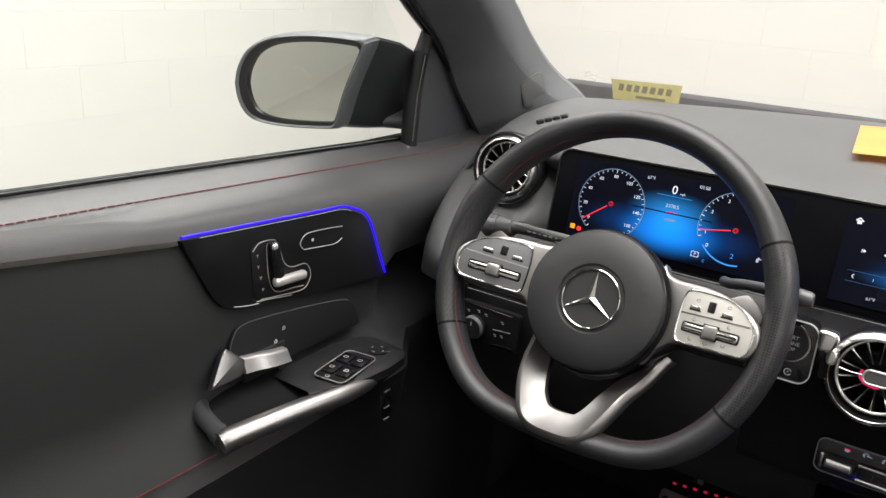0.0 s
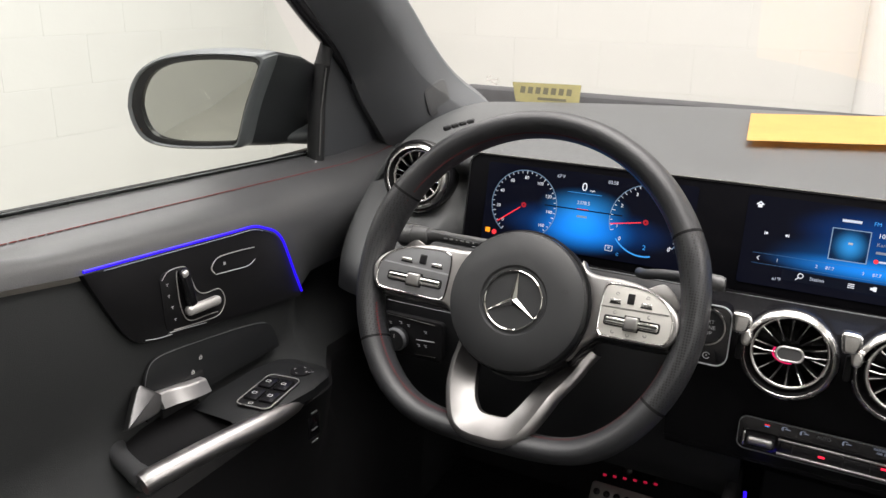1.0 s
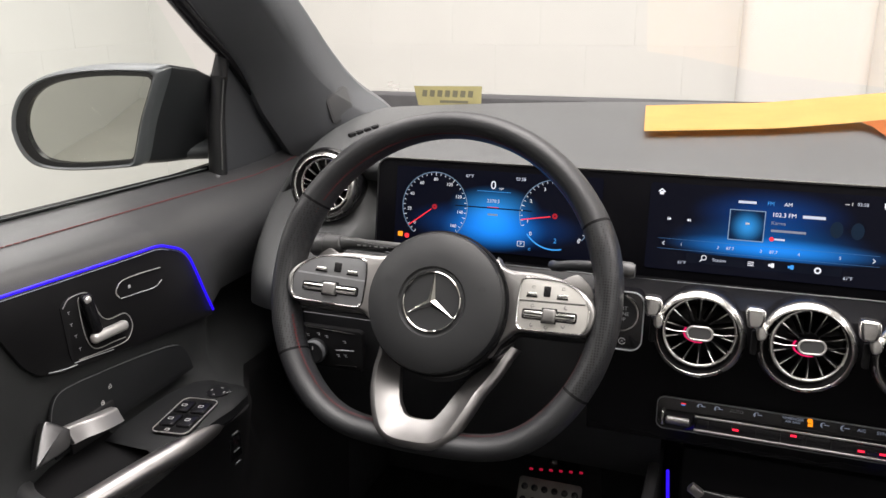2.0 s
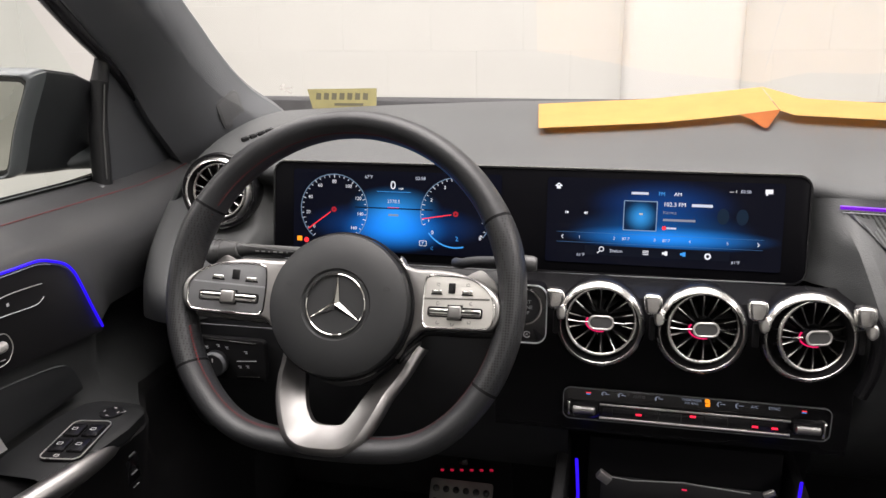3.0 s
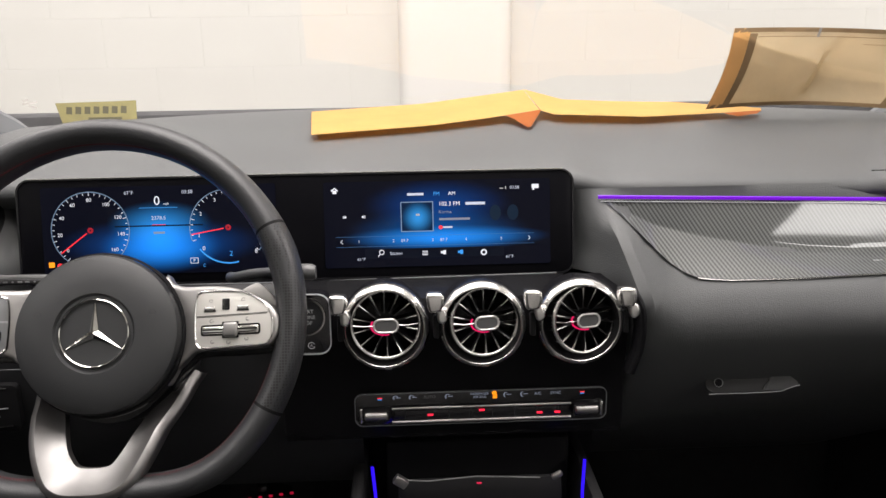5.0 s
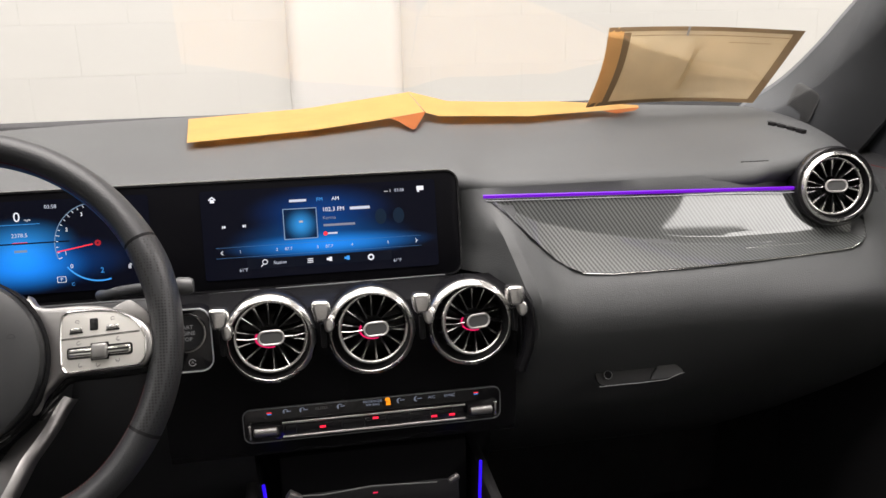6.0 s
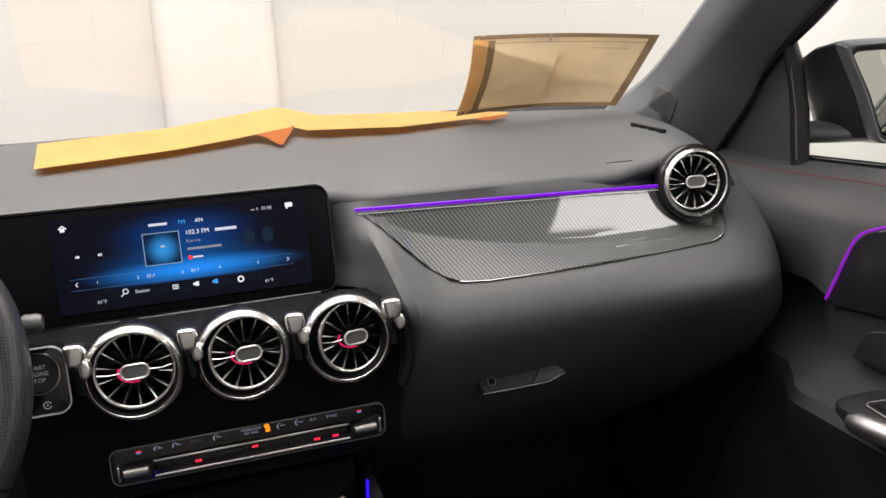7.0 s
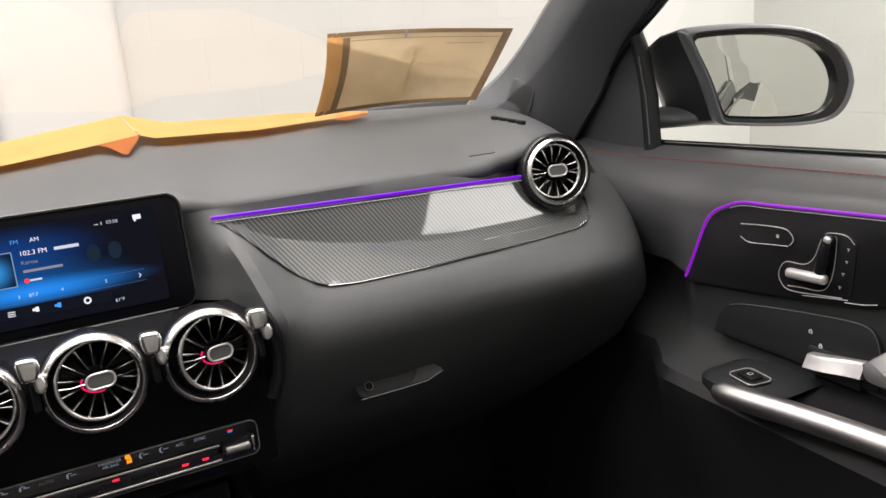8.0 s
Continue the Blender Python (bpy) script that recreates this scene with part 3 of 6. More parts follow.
# demister slots at both ends of the top pad
for s in (-1, 1):
    slot = thing("demister_slot", pose(s * 0.545, 0.190, 1.1475, 9) @ pose(0, 0, 0, 0, 0, 90 + s * 26), "black side window demister slots in the dashboard", "vent", "demister slots")
    for k in range(4):
        x = -0.0195 + 0.0130 * k
        part("slot", plate([(x - 0.0052, -0.0034), (x + 0.0038, -0.0034), (x + 0.0052, 0.0034), (x - 0.0038, 0.0034)], 0.006, 0.0004, 0.0012 - 0.0001 * k), M_SLOT, slot)
        part("slat", box(0.0010, 0.0070, 0.0012, 0.0003, pose(x + 0.0058, 0, 0.0012, 0, 0, -12)), M_PAD, slot)

# ---- displays ----
disp = thing("display_panel", pose(-0.1895, 0.0943, 1.076, 78.7), "wide gloss black panel holding two lit blue screens", "display")
part("housing", plate(rounded(0.588, 0.112, 0.014, 8), 0.018, 0.002, 0.0), M_SCREENGLASS, disp)
part("rim", ring(rounded(0.590, 0.114, 0.015, 8), rounded(0.586, 0.110, 0.013, 8), 0.006, 0.0012), M_GLOSS, disp, "thin dark rim with a light edge")
part("upper_edge", tube([(-0.283, 0.0567, 0.0008), (0.0, 0.0572, 0.0010), (0.283, 0.0567, 0.0008)], 0.0007, 6), M_CHROME, disp, "thin bright upper edge")
part("lower_edge", tube([(-0.28, -0.058, 0.001), (0.0, -0.0585, 0.002), (0.275, -0.056, 0.001)], 0.0008, 6), M_SYMBOLDIM, disp)
SCR_L = screen_image("instrument_screen_light", (0.0006, 0.0012, 0.005), [((0.006, 0.24, 0.82), (0.0, -0.018), (0.068, 0.030)), ((0.0, 0.05, 0.22), (0.0, -0.015), (0.115, 0.030)), ((0.012, 0.20, 0.53), (0.0, 0.006), (0.058, 0.026))])
SCR_R = screen_image("media_screen_light", (0.0006, 0.0012, 0.005), [((0.006, 0.195, 0.64), (0.008, -0.0155), (0.118, 0.0145)), ((0.0, 0.060, 0.215), (0.0, -0.010), (0.105, 0.030)), ((0.0, 0.036, 0.17), (0.0, 0.020), (0.085, 0.030))])
inst = part("instrument_screen", plate(rounded(0.245, 0.093, 0.003), 0.001, 0, 0.0012), SCR_L, disp, "lit instrument screen with two dials")
media = part("media_screen", plate(rounded(0.243, 0.092, 0.003), 0.001, 0, 0.0012), SCR_R, disp, "lit radio screen", at=pose(0.1475, 0.001, 0))
inst.matrix_basis = pose(-0.147, 0.001, 0)
ZS = 0.0016


def arc(cx, cy, r, w, a0, a1, n=40, z=ZS):
    """A flat arc band."""
    rows = []
    for k in range(n + 1):
        a = radians(a0 + (a1 - a0) * k / n)
        rows.append([(cx + (r - w / 2) * math.cos(a), cy + (r - w / 2) * math.sin(a), z), (cx + (r + w / 2) * math.cos(a), cy + (r + w / 2) * math.sin(a), z)])
    return loft(rows)


def bar(w, h, x, y, z=ZS, turn=0.0):
    bm = bmesh.new()
    c, s = math.cos(radians(turn)), math.sin(radians(turn))
    bm.faces.new([bm.verts.new((x + c * u - s * v, y + s * u + c * v, z)) for u, v in ((-w / 2, -h / 2), (w / 2, -h / 2), (w / 2, h / 2), (-w / 2, h / 2))])
    return bm


def merge(*bms):
    out = bms[0]
    for b in bms[1:]:
        me = bpy.data.meshes.new("t")
        b.to_mesh(me)
        b.free()
        out.from_mesh(me)
        bpy.data.meshes.remove(me)
    return out


M_CAPRED = material("dim_red_screen_ink", (0.05, 0.0, 0.0), 0.4, emit=(0.8, 0.02, 0.04), power=0.4)


def dial(cx, cy, r, a0, a1, steps, words, hand, blue):
    part("dial_ring", arc(cx, cy, r, 0.0008, a0, a1), M_PALEFRAME, inst)
    ticks = [bar(0.0036 if k % 4 == 0 else 0.0022, 0.0006, cx + (r - 0.0022) * math.cos(radians(a0 + (a1 - a0) * k / steps)), cy + (r - 0.0022) * math.sin(radians(a0 + (a1 - a0) * k / steps)), ZS + 0.0001, a0 + (a1 - a0) * k / steps) for k in range(steps + 1)]
    part("dial_ticks", merge(*ticks), M_WHITEGLOW, inst)
    for word, f in words:
        a = radians(a0 + (a1 - a0) * f)
        letters("dial_number", word, 0.0054, M_WHITEGLOW, inst, pose(cx + (r - 0.0085) * math.cos(a), cy + (r - 0.0085) * math.sin(a), ZS + 0.0001), 0)
    a = radians(hand)
    part("pointer", bar(r - 0.006, 0.0011, cx + (r / 2 + 0.002) * math.cos(a), cy + (r / 2 + 0.002) * math.sin(a), ZS + 0.0003, hand), M_SCREENRED, inst, "red pointer")
    part("pointer_cap", arc(cx, cy, 0.0020, 0.0022, 0, 360, 20, ZS + 0.0003), M_CAPRED, inst)


M_PRESET = material("preset_glow", (0.004, 0.004, 0.006), 0.3, emit=(0.01, 0.04, 0.08), power=0.35, spec=0.1)
M_SCREENBACK = material("dark_screen", (0.004, 0.004, 0.006), 0.3, emit=(0.0, 0.004, 0.014), power=0.4, spec=0.1)
dial(-0.0725, 0.001, 0.0405, 232, -52, 32, [(str(20 * k), (k + 0.35) / 8.7) for k in range(9)], 217, False)
dial(0.0715, 0.001, 0.0405, 200, -38, 28, [("1", 0.02), ("2", 0.20), ("3", 0.36), ("4", 0.5), ("5", 0.64), ("6", 0.78), ("7", 0.9)], 190, False)
part("fuel_arc", arc(0.0715, 0.001, 0.038, 0.0016, 216, 285), M_CYAN, inst)
letters("dial_number", "0", 0.0062, M_WHITEGLOW, inst, pose(0.045, -0.021, ZS), 0)
letters("dial_number", "8", 0.0062, M_WHITEGLOW, inst, pose(0.1, -0.025, ZS), 0)
letters("speed_figure", "0", 0.0135, M_WHITEGLOW, inst, pose(-0.002, 0.0305, ZS), 0)
letters("speed_unit", "mph", 0.0034, M_WHITEGLOW, inst, pose(0.0075, 0.0275, ZS), 0)
letters("temperature", "67°F", 0.0052, M_TEXT, inst, pose(-0.031, 0.0395, ZS), 0)
letters("clock", "03:58", 0.0052, M_TEXT, inst, pose(0.030, 0.0395, ZS), 0)
letters("distance", "2378.5", 0.0056, M_TEXT, inst, pose(-0.001, 0.0125, ZS), 0)
part("distance_line", bar(0.012, 0.0024, -0.001, -0.003), M_PALEFRAME, inst)
part("horizon_line", bar(0.092, 0.0014, -0.001, 0.0045), M_SCREENBACK, inst)
part("horizon_mark", bar(0.014, 0.0005, -0.001, 0.0055, ZS + 0.0002), M_SCREENRED, inst)
part("speed_line", bar(0.040, 0.0005, -0.001, 0.0235), M_CYAN, inst)
letters("gear_letter", "2", 0.0075, M_CYAN, inst, pose(0.0735, -0.027, ZS + 0.0002), 0)
letters("gear_letter", "P", 0.0045, M_WHITEGLOW, inst, pose(0.0345, -0.0335, ZS + 0.0002), 0)
part("gear_frame", ring(rounded(0.0085, 0.0062, 0.001, 2, 0.0345, -0.0335), rounded(0.0075, 0.0052, 0.001, 2, 0.0345, -0.0335), 0.0001, ZS + 0.0002), M_WHITEGLOW, inst)
letters("gear_letter", "C", 0.0045, M_CYAN, inst, pose(0.045, -0.039, ZS + 0.0002), 0)
part("seat_belt_lamp", bar(0.006, 0.0055, -0.1145, -0.0345, ZS + 0.0003), M_AMBER, inst, "amber warning symbol")
part("brake_lamp", lathe(((0.0, 0.0), (0.003, 0.0)), 16), M_SCREENRED, inst, "red warning symbol", at=pose(-0.106, -0.036, ZS + 0.0003))

# radio screen
part("album_picture", bar(0.0325, 0.0300, -0.0222, 0.0075), screen_image("album_glow", (0.001, 0.012, 0.04), [((0.02, 0.26, 0.62), (-0.0215, 0.0065), (0.019, 0.019))]), media, "dark blue record cover picture")
part("album_frame", ring(rounded(0.0350, 0.0322, 0.0004, 1, -0.0222, 0.0075), rounded(0.0332, 0.0304, 0.0004, 1, -0.0222, 0.0075), 0.0001, ZS + 0.0003), M_PALEFRAME, media)
part("album_mark", bar(0.004, 0.002, -0.0215, 0.0095, ZS + 0.0002), M_SYMBOL, media)
part("source_mark", bar(0.0175, 0.0026, -0.0235, 0.0315), M_TEXT, media)
letters("source_word", "FM", 0.0055, M_CYAN, media, pose(-0.001, 0.0315, ZS), 0)
letters("source_word", "AM", 0.0055, M_WHITEGLOW, media, pose(0.0155, 0.0315, ZS), 0)
letters("station_word", "102.3 FM", 0.0062, M_WHITEGLOW, media, pose(0.001, 0.0205, ZS), 0, "LEFT")
part("station_mark", bar(0.021, 0.0030, 0.0405, 0.0205), M_TEXT, media)
letters("song_word", "Karma", 0.0052, M_TEXTDIM, media, pose(0.001, 0.0120, ZS), 0, "LEFT")
part("artist_line", bar(0.033, 0.0024, 0.0180, 0.0042), M_TEXTDIM, media)
part("radio_mark", lathe(((0.0, 0.0), (0.0022, 0.0)), 14), M_SCREENRED, media, at=pose(0.003, -0.0045, ZS))
part("radio_mark_bar", bar(0.010, 0.0018, 0.0105, -0.0045), M_TEXT, media)
part("tuner_band", merge(bar(0.213, 0.0003, -0.003, -0.0128), bar(0.213, 0.0003, -0.003, -0.0236)), material("tuner_line", (0.01, 0.02, 0.04), 0.4, emit=(0.08, 0.28, 0.60), power=0.5), media)
part("menu_band", bar(0.150, 0.0105, -0.004, -0.0315, ZS - 0.0002), M_SCREENBACK, media)
for x, w in ((-0.085, "1"), (-0.048, "2"), (-0.036, "87.7"), (-0.006, "3"), (0.006, "87.7"), (0.030, "4"), (0.068, "5")):
    letters("tuner_number", w, 0.0046, M_TEXT, media, pose(x, -0.018, ZS), 0)
for x in (-0.1035, 0.0985):
    s = 1 if x > 0 else -1
    part("arrow", merge(bar(0.003, 0.0007, x, -0.017, ZS, -45 * s), bar(0.003, 0.0007, x, -0.019, ZS, 45 * s)), M_WHITEGLOW, media)
letters("menu_word", "Station", 0.0048, M_TEXT, media, pose(-0.0455, -0.0315, ZS), 0)
part("search_symbol", merge(arc(-0.061, -0.030, 0.0024, 0.0008, 0, 360, 16), bar(0.004, 0.0009, -0.0638, -0.0332, ZS, 45)), M_WHITEGLOW, media)
part("list_symbol", merge(*[bar(0.006, 0.0008, -0.0145, -0.030 - 0.0018 * k) for k in range(3)]), M_WHITEGLOW, media)
part("speaker_symbol", merge(bar(0.003, 0.0025, 0.004, -0.0315), bar(0.003, 0.0045, 0.0065, -0.0315)), M_WHITEGLOW, media)
part("sound_symbol", merge(bar(0.003, 0.0025, 0.0225, -0.0315), bar(0.003, 0.0045, 0.025, -0.0315)), M_CYAN, media)
part("gear_symbol", arc(0.0490, -0.0325, 0.0026, 0.0016, 0, 360, 16), M_WHITEGLOW, media)
letters("left_temperature", "61°F", 0.0046, M_TEXT, media, pose(-0.083, -0.0372, ZS), 0)
letters("right_temperature", "61°F", 0.0046, M_TEXT, media, pose(0.0770, -0.0378, ZS), 0)
part("home_symbol", merge(bar(0.0042, 0.0036, -0.1095, 0.0355), bar(0.0048, 0.0012, -0.1112, 0.0381, ZS, 40), bar(0.0048, 0.0012, -0.1078, 0.0381, ZS, -40)), M_WHITEGLOW, media)
part("message_symbol", merge(bar(0.0075, 0.0046, 0.1055, 0.0375), bar(0.0018, 0.0022, 0.1035, 0.0345)), M_WHITEGLOW, media)
letters("media_clock", "03:58", 0.0046, M_TEXT, media, pose(0.083, 0.0365, ZS), 0)
part("signal_symbol", merge(bar(0.004, 0.001, 0.069, 0.036), bar(0.001, 0.003, 0.0735, 0.0365)), M_SYMBOL, media)
for x in (-0.099, -0.080):
    part("skip_symbol", merge(bar(0.0022, 0.0022, x, 0.0085, ZS, 45), bar(0.0007, 0.0032, x + (0.002 if x > -0.09 else -0.002), 0.0085)), M_WHITEGLOW, media)
for x in (0.062, 0.081):
    part("preset_picture", lathe(((0.0, 0.0), (0.006, 0.0)), 20, 1.4), M_PRESET, media, at=pose(x, 0.010, ZS))
M_REDFAINT = material("faint_red_lens", (0.08, 0.0, 0.01), 0.5, emit=(1.0, 0.02, 0.08), power=0.30)

M_PINK = material("pink_red_lens", (0.08, 0.0, 0.02), 0.5, emit=(0.95, 0.012, 0.13), power=0.75)

# ---- air vents ----


def air_vent(m, r, label, aim=(0.0, 0.0), red=True, k=1.0, pale=False):
    """A round turbine vent: chrome ring, dark bowl, fins, oval hub. k: the chrome ring's share of the radius."""
    v = thing("air_vent", m, label, "vent", "turbine air vents")
    part("bezel", lathe(((r * 0.98, -0.030), (r, -0.014), (r * 1.02, -0.004), (r * 1.0, 0.0010), (r * 0.97, 0.0028), (r * k * 0.98, 0.0012)), 56), M_GLOSS, v, "gloss black outer sleeve")
    q = r * k
    part("chrome_ring", lathe(((q * 1.005, -0.002), (q * 0.985, 0.0020), (q * 0.945, 0.0056), (q * 0.90, 0.0076), (q * 0.872, 0.0080), (q * 0.860, 0.0072)), 56), M_SATIN, v, "satin chrome rounded ring")
    part("bowl", lathe(((q * 0.861, 0.0072), (q * 0.845, 0.002), (q * 0.83, -0.008), (q * 0.80, -0.016), (q * 0.6, -0.025), (0.0, -0.027)), 48), M_SLOT, v, "dark inner bowl")
    ax, ay = aim
    inner = part("inner_ring", lathe([(q * 0.772 + 0.0024 * math.cos(t), -0.0035 + 0.0026 * math.sin(t)) for t in [2 * math.pi * i / 10 for i in range(11)]], 48), M_SATIN, v, "thin bright inner ring", at=pose(ax, ay, 0, -ay * 2200, ax * 2400))
    for i in range(14):
        a = 360 / 14 * (i + 0.5)
        blade = loft([[(0.0115, -0.0006, -0.005), (0.0115, 0.0006, -0.005), (0.0115, 0.0005, -0.016), (0.0115, -0.0005, -0.016)],
                      [(q * 0.775, -0.0009, -0.005), (q * 0.775, 0.0009, -0.005), (q * 0.775, 0.0007, -0.018), (q * 0.775, -0.0007, -0.018)]], True, True)
        fin = part("fin", blade, M_FIN, inner, at=pose(0, 0, 0, 0, 0, a) @ pose(0, 0, 0, 10))
        # bright rod on the outer half, drawn as the highlight of the dark fin
        part("fin_highlight", tube([(q * 0.46, 0, -0.0042), (q * 0.60, 0, -0.0040), (q * 0.77, 0, -0.0040)], [0.0002, 0.0008, 0.0015] if not pale else [0.0006, 0.0012, 0.0017], 8), M_SATIN, fin)
    for s in (-1, 1):
        part("cross_bar", tube([(s * 0.010, -0.001, -0.002), (s * q * 0.5, -0.0016, -0.003), (s * q * 0.77, 0.0, -0.0035)], [0.0010, 0.0005, 0.0010], 8), M_CHROME, inner, "slim chrome bar beside the hub")
    part("hub", plate(rounded(0.0240, 0.0130, 0.0062, 6), 0.016, 0.0012, 0.0050), M_GLOSS, inner, "oval centre hub")
    part("hub_rim", tube([(x, y, 0.0054) for x, y in rounded(0.0240, 0.0130, 0.0063, 6)], 0.0012, 8, True), M_LINE, inner, "chrome oval rim")
    part("hub_face", plate(rounded(0.0222, 0.0112, 0.0053, 6), 0.001, 0, 0.0056), M_STALK, inner)
    if red:
        part("glow", arc(0, 0, 0.0124, 0.0018, 150, 290, 24, -0.0010), M_PINK, v, "red glow behind the hub", at=pose(ax - 0.0014, ay - 0.0012, 0) @ Matrix.Diagonal((1.08, 0.76, 1, 1)))
    return v


M_FIN = material("vent_fin", (0.012, 0.012, 0.0125), 0.36, 0.0, vary=0.05, vary_scale=50)
for x, aim in ((-0.1000, (0.0012, 0.0020)), (-0.0022, (0.0040, 0.0020)), (0.0975, (0.0066, 0.0015))):
    air_vent(pose(x, 0.012, 0.9918, 84), 0.0450, "chrome turbine air vent with red glow in the centre stack", aim)
air_vent(pose(-0.5525, 0.092, 1.0945, 80, 0, 6), 0.0455, "chrome turbine air vent at the driver dashboard end", (-0.001, 0.001), True, 0.92, True)
air_vent(pose(0.548, 0.090, 1.0900, 80, 0, -8), 0.0462, "chrome turbine air vent at the passenger dashboard end", (-0.001, 0.001), False, 0.92, True)

# chrome brackets between the middle vents
for x in (-0.1445, -0.0495, 0.0475, 0.1420):
    b = thing("vent_bracket", pose(x, 0.0, 1.019, 78), "small satin chrome bracket between the air vents", "bracket", "vent brackets")
    part("cap", plate(flowing([(-0.0086, 0.0085), (-0.0060, 0.0115), (0.0055, 0.0110), (0.0080, 0.0080), (0.0085, 0.0010), (0.0055, -0.0070), (0.0, -0.0085), (-0.0060, -0.0070), (-0.0080, 0.0010)], 3), 0.016, 0.0034, 0.006, 3), M_SATIN, b)
    part("tab", plate(flowing([(0.0030, -0.0040), (0.0095, -0.0050), (0.0120, -0.0130), (0.0085, -0.0195), (0.0025, -0.0170)], 3), 0.014, 0.0026, 0.003, 3), M_SATIN, b, "small lower tab")
    part("stem", box(0.006, 0.024, 0.008, 0.002, pose(0.001, -0.024, -0.012)), M_SLOT, b, "black stem")
outer = part("stack_shoulder", tube(smooth_path([(0.146, 0.005, 1.022), (0.157, 0.008, 1.0), (0.158, 0.010, 0.965), (0.150, 0.012, 0.935)], 5), 0.007, 10), M_GLOSS, label="gloss black edge of the centre stack beside the vents")
tagged(outer, category="trim", kind="structure")

# start button
start = thing("start_button", pose(-0.179, 0.012, 0.998, 84), "round engine start button on a gloss black panel", "button")
part("panel", plate(rounded(0.052, 0.062, 0.012), 0.02, 0.0015, 0.004), M_PIANO, start)
# chrome edge in pale print: its shine is in the colour
part("panel_edge", ring(rounded(0.052, 0.062, 0.012), rounded(0.0499, 0.0599, 0.011), 0.002, 0.0055), M_SYMBOL, start, "thin chrome edge")
part("button_ring", lathe(((0.0195, 0.004), (0.019, 0.0065), (0.0175, 0.0065), (0.017, 0.004)), 36), M_CHROME, start, at=pose(0.002, 0.008, 0))
part("button", lathe(((0.017, 0.004), (0.0165, 0.006), (0.0, 0.0055)), 36), M_PLASTIC, start, "matt black push button", at=pose(0.002, 0.008, 0))
for k, w in enumerate(("START", "ENGINE", "STOP")):
    letters("button_word", w, 0.0052, M_SYMBOL, start, pose(0.002, 0.0135 - 0.0058 * k, 0.0063), 0.0001)
part("stop_symbol", arc(0.006, -0.0215, 0.0032, 0.0008, 20, 340, 20, 0.0048), M_SYMBOL, start)
letters("stop_letter", "A", 0.0038, M_SYMBOL, start, pose(0.006, -0.0215, 0.0047), 0.0001)

# climate panel
clim = thing("climate_panel", pose(-0.001, 0.0285, 0.8915, 88), "black climate control strip with chrome rocker switches", "control panel")
part("panel", plate(rounded(0.268, 0.0365, 0.008), 0.014, 0.001, 0.0), M_PIANO, clim)
# the edge's shine is painted with dim pale print
part("panel_edge", ring(rounded(0.2685, 0.0370, 0.0085), rounded(0.2669, 0.0354, 0.0077), 0.002, 0.0012), M_SYMBOLDIM, clim, "thin bright edge")
part("upper_rail", tube([(-0.095, 0.0025, 0.004), (0.0, 0.0025, 0.004), (0.095, 0.0025, 0.004)], 0.0014, 10), M_SILVER, clim, "chrome rail")
part("lower_rail", tube([(-0.095, -0.0125, 0.005), (0.0, -0.0125, 0.005), (0.095, -0.0125, 0.005)], 0.0017, 10), M_SILVER, clim, "chrome rail")
part("rocker_strip", box(0.186, 0.0105, 0.005, 0.0015, pose(0, -0.0052, 0.002)), M_GLOSS, clim, "gloss black rocker strip")
for k in range(8):
    part("key_gap", box(0.0007, 0.0115, 0.001, 0, pose(-0.0812 + 0.0232 * k, -0.0052, 0.0046)), M_PLASTIC, clim)
for s in (-1, 1):
    part("temperature_rocker", box(0.030, 0.0135, 0.010, 0.003, pose(s * 0.1115, -0.004, 0.003)), M_GLOSS, clim, "black rocker")
    part("rocker_cap", tube([(s * 0.1115 - 0.0125, -0.004, 0.006), (s * 0.1115 - 0.011, -0.004, 0.006), (s * 0.1115 + 0.011, -0.004, 0.006), (s * 0.1115 + 0.0125, -0.004, 0.006)], [0.003, 0.0050, 0.0050, 0.003], 14), M_SILVER, clim, "chrome rocker cap")
    part("end_cap", box(0.0042, 0.0165, 0.008, 0.0018, pose(s * 0.1275, -0.004, 0.003), 3), M_BRIGHT, clim, "chrome end piece")
    part("warm_mark", bar(0.0050, 0.0013, s * 0.1075, 0.0136, 0.0012), M_SCREENRED, clim)
    part("cold_mark", bar(0.0042, 0.0010, s * 0.1075, 0.0120, 0.0012), M_CYAN, clim)
for x, y in ((-0.0545, -0.0052), (0.0, -0.0015), (0.0615, -0.0065), (0.0805, -0.0065)):
    part("key_lamp", box(0.0058, 0.0018, 0.001, 0, pose(x, y, 0.0052)), M_RED, clim, "red key lamp")
part("airbag_lamp", merge(arc(0.0135, 0.0158, 0.0013, 0.0026, 0, 359, 14, 0.0012), bar(0.0040, 0.0014, 0.0147, 0.0140, 0.0012, -20), bar(0.0046, 0.0034, 0.0142, 0.0111, 0.0012)), M_AMBER, clim, "amber airbag lamp")
for k, w in enumerate(("PASSENGER", "AIR BAG")):
    letters("airbag_word", w, 0.0038, M_TEXTDIM, clim, pose(-0.002, 0.0152 - 0.0036 * k, 0.0012), 0)
for x, w in ((-0.055, "AUTO"), (0.060, "A/C"), (0.079, "SYNC")):
    letters("key_word", w, 0.0046, M_SYMBOLDIM if w == "AUTO" else M_TEXTDIM, clim, pose(x, 0.0135, 0.0012), 0)
for x, n in ((-0.091, 0), (-0.074, 1), (-0.036, 2), (0.026, 3), (0.044, 4)):
    part("key_symbol", merge(arc(x, 0.0132, 0.0026, 0.0007, 20 * n, 200 + 20 * n, 12, 0.0012), bar(0.005, 0.0007, x + 0.003, 0.0135, 0.0012), bar(0.0007, 0.004, x - 0.0015, 0.0135, 0.0012)), M_TEXTDIM, clim)
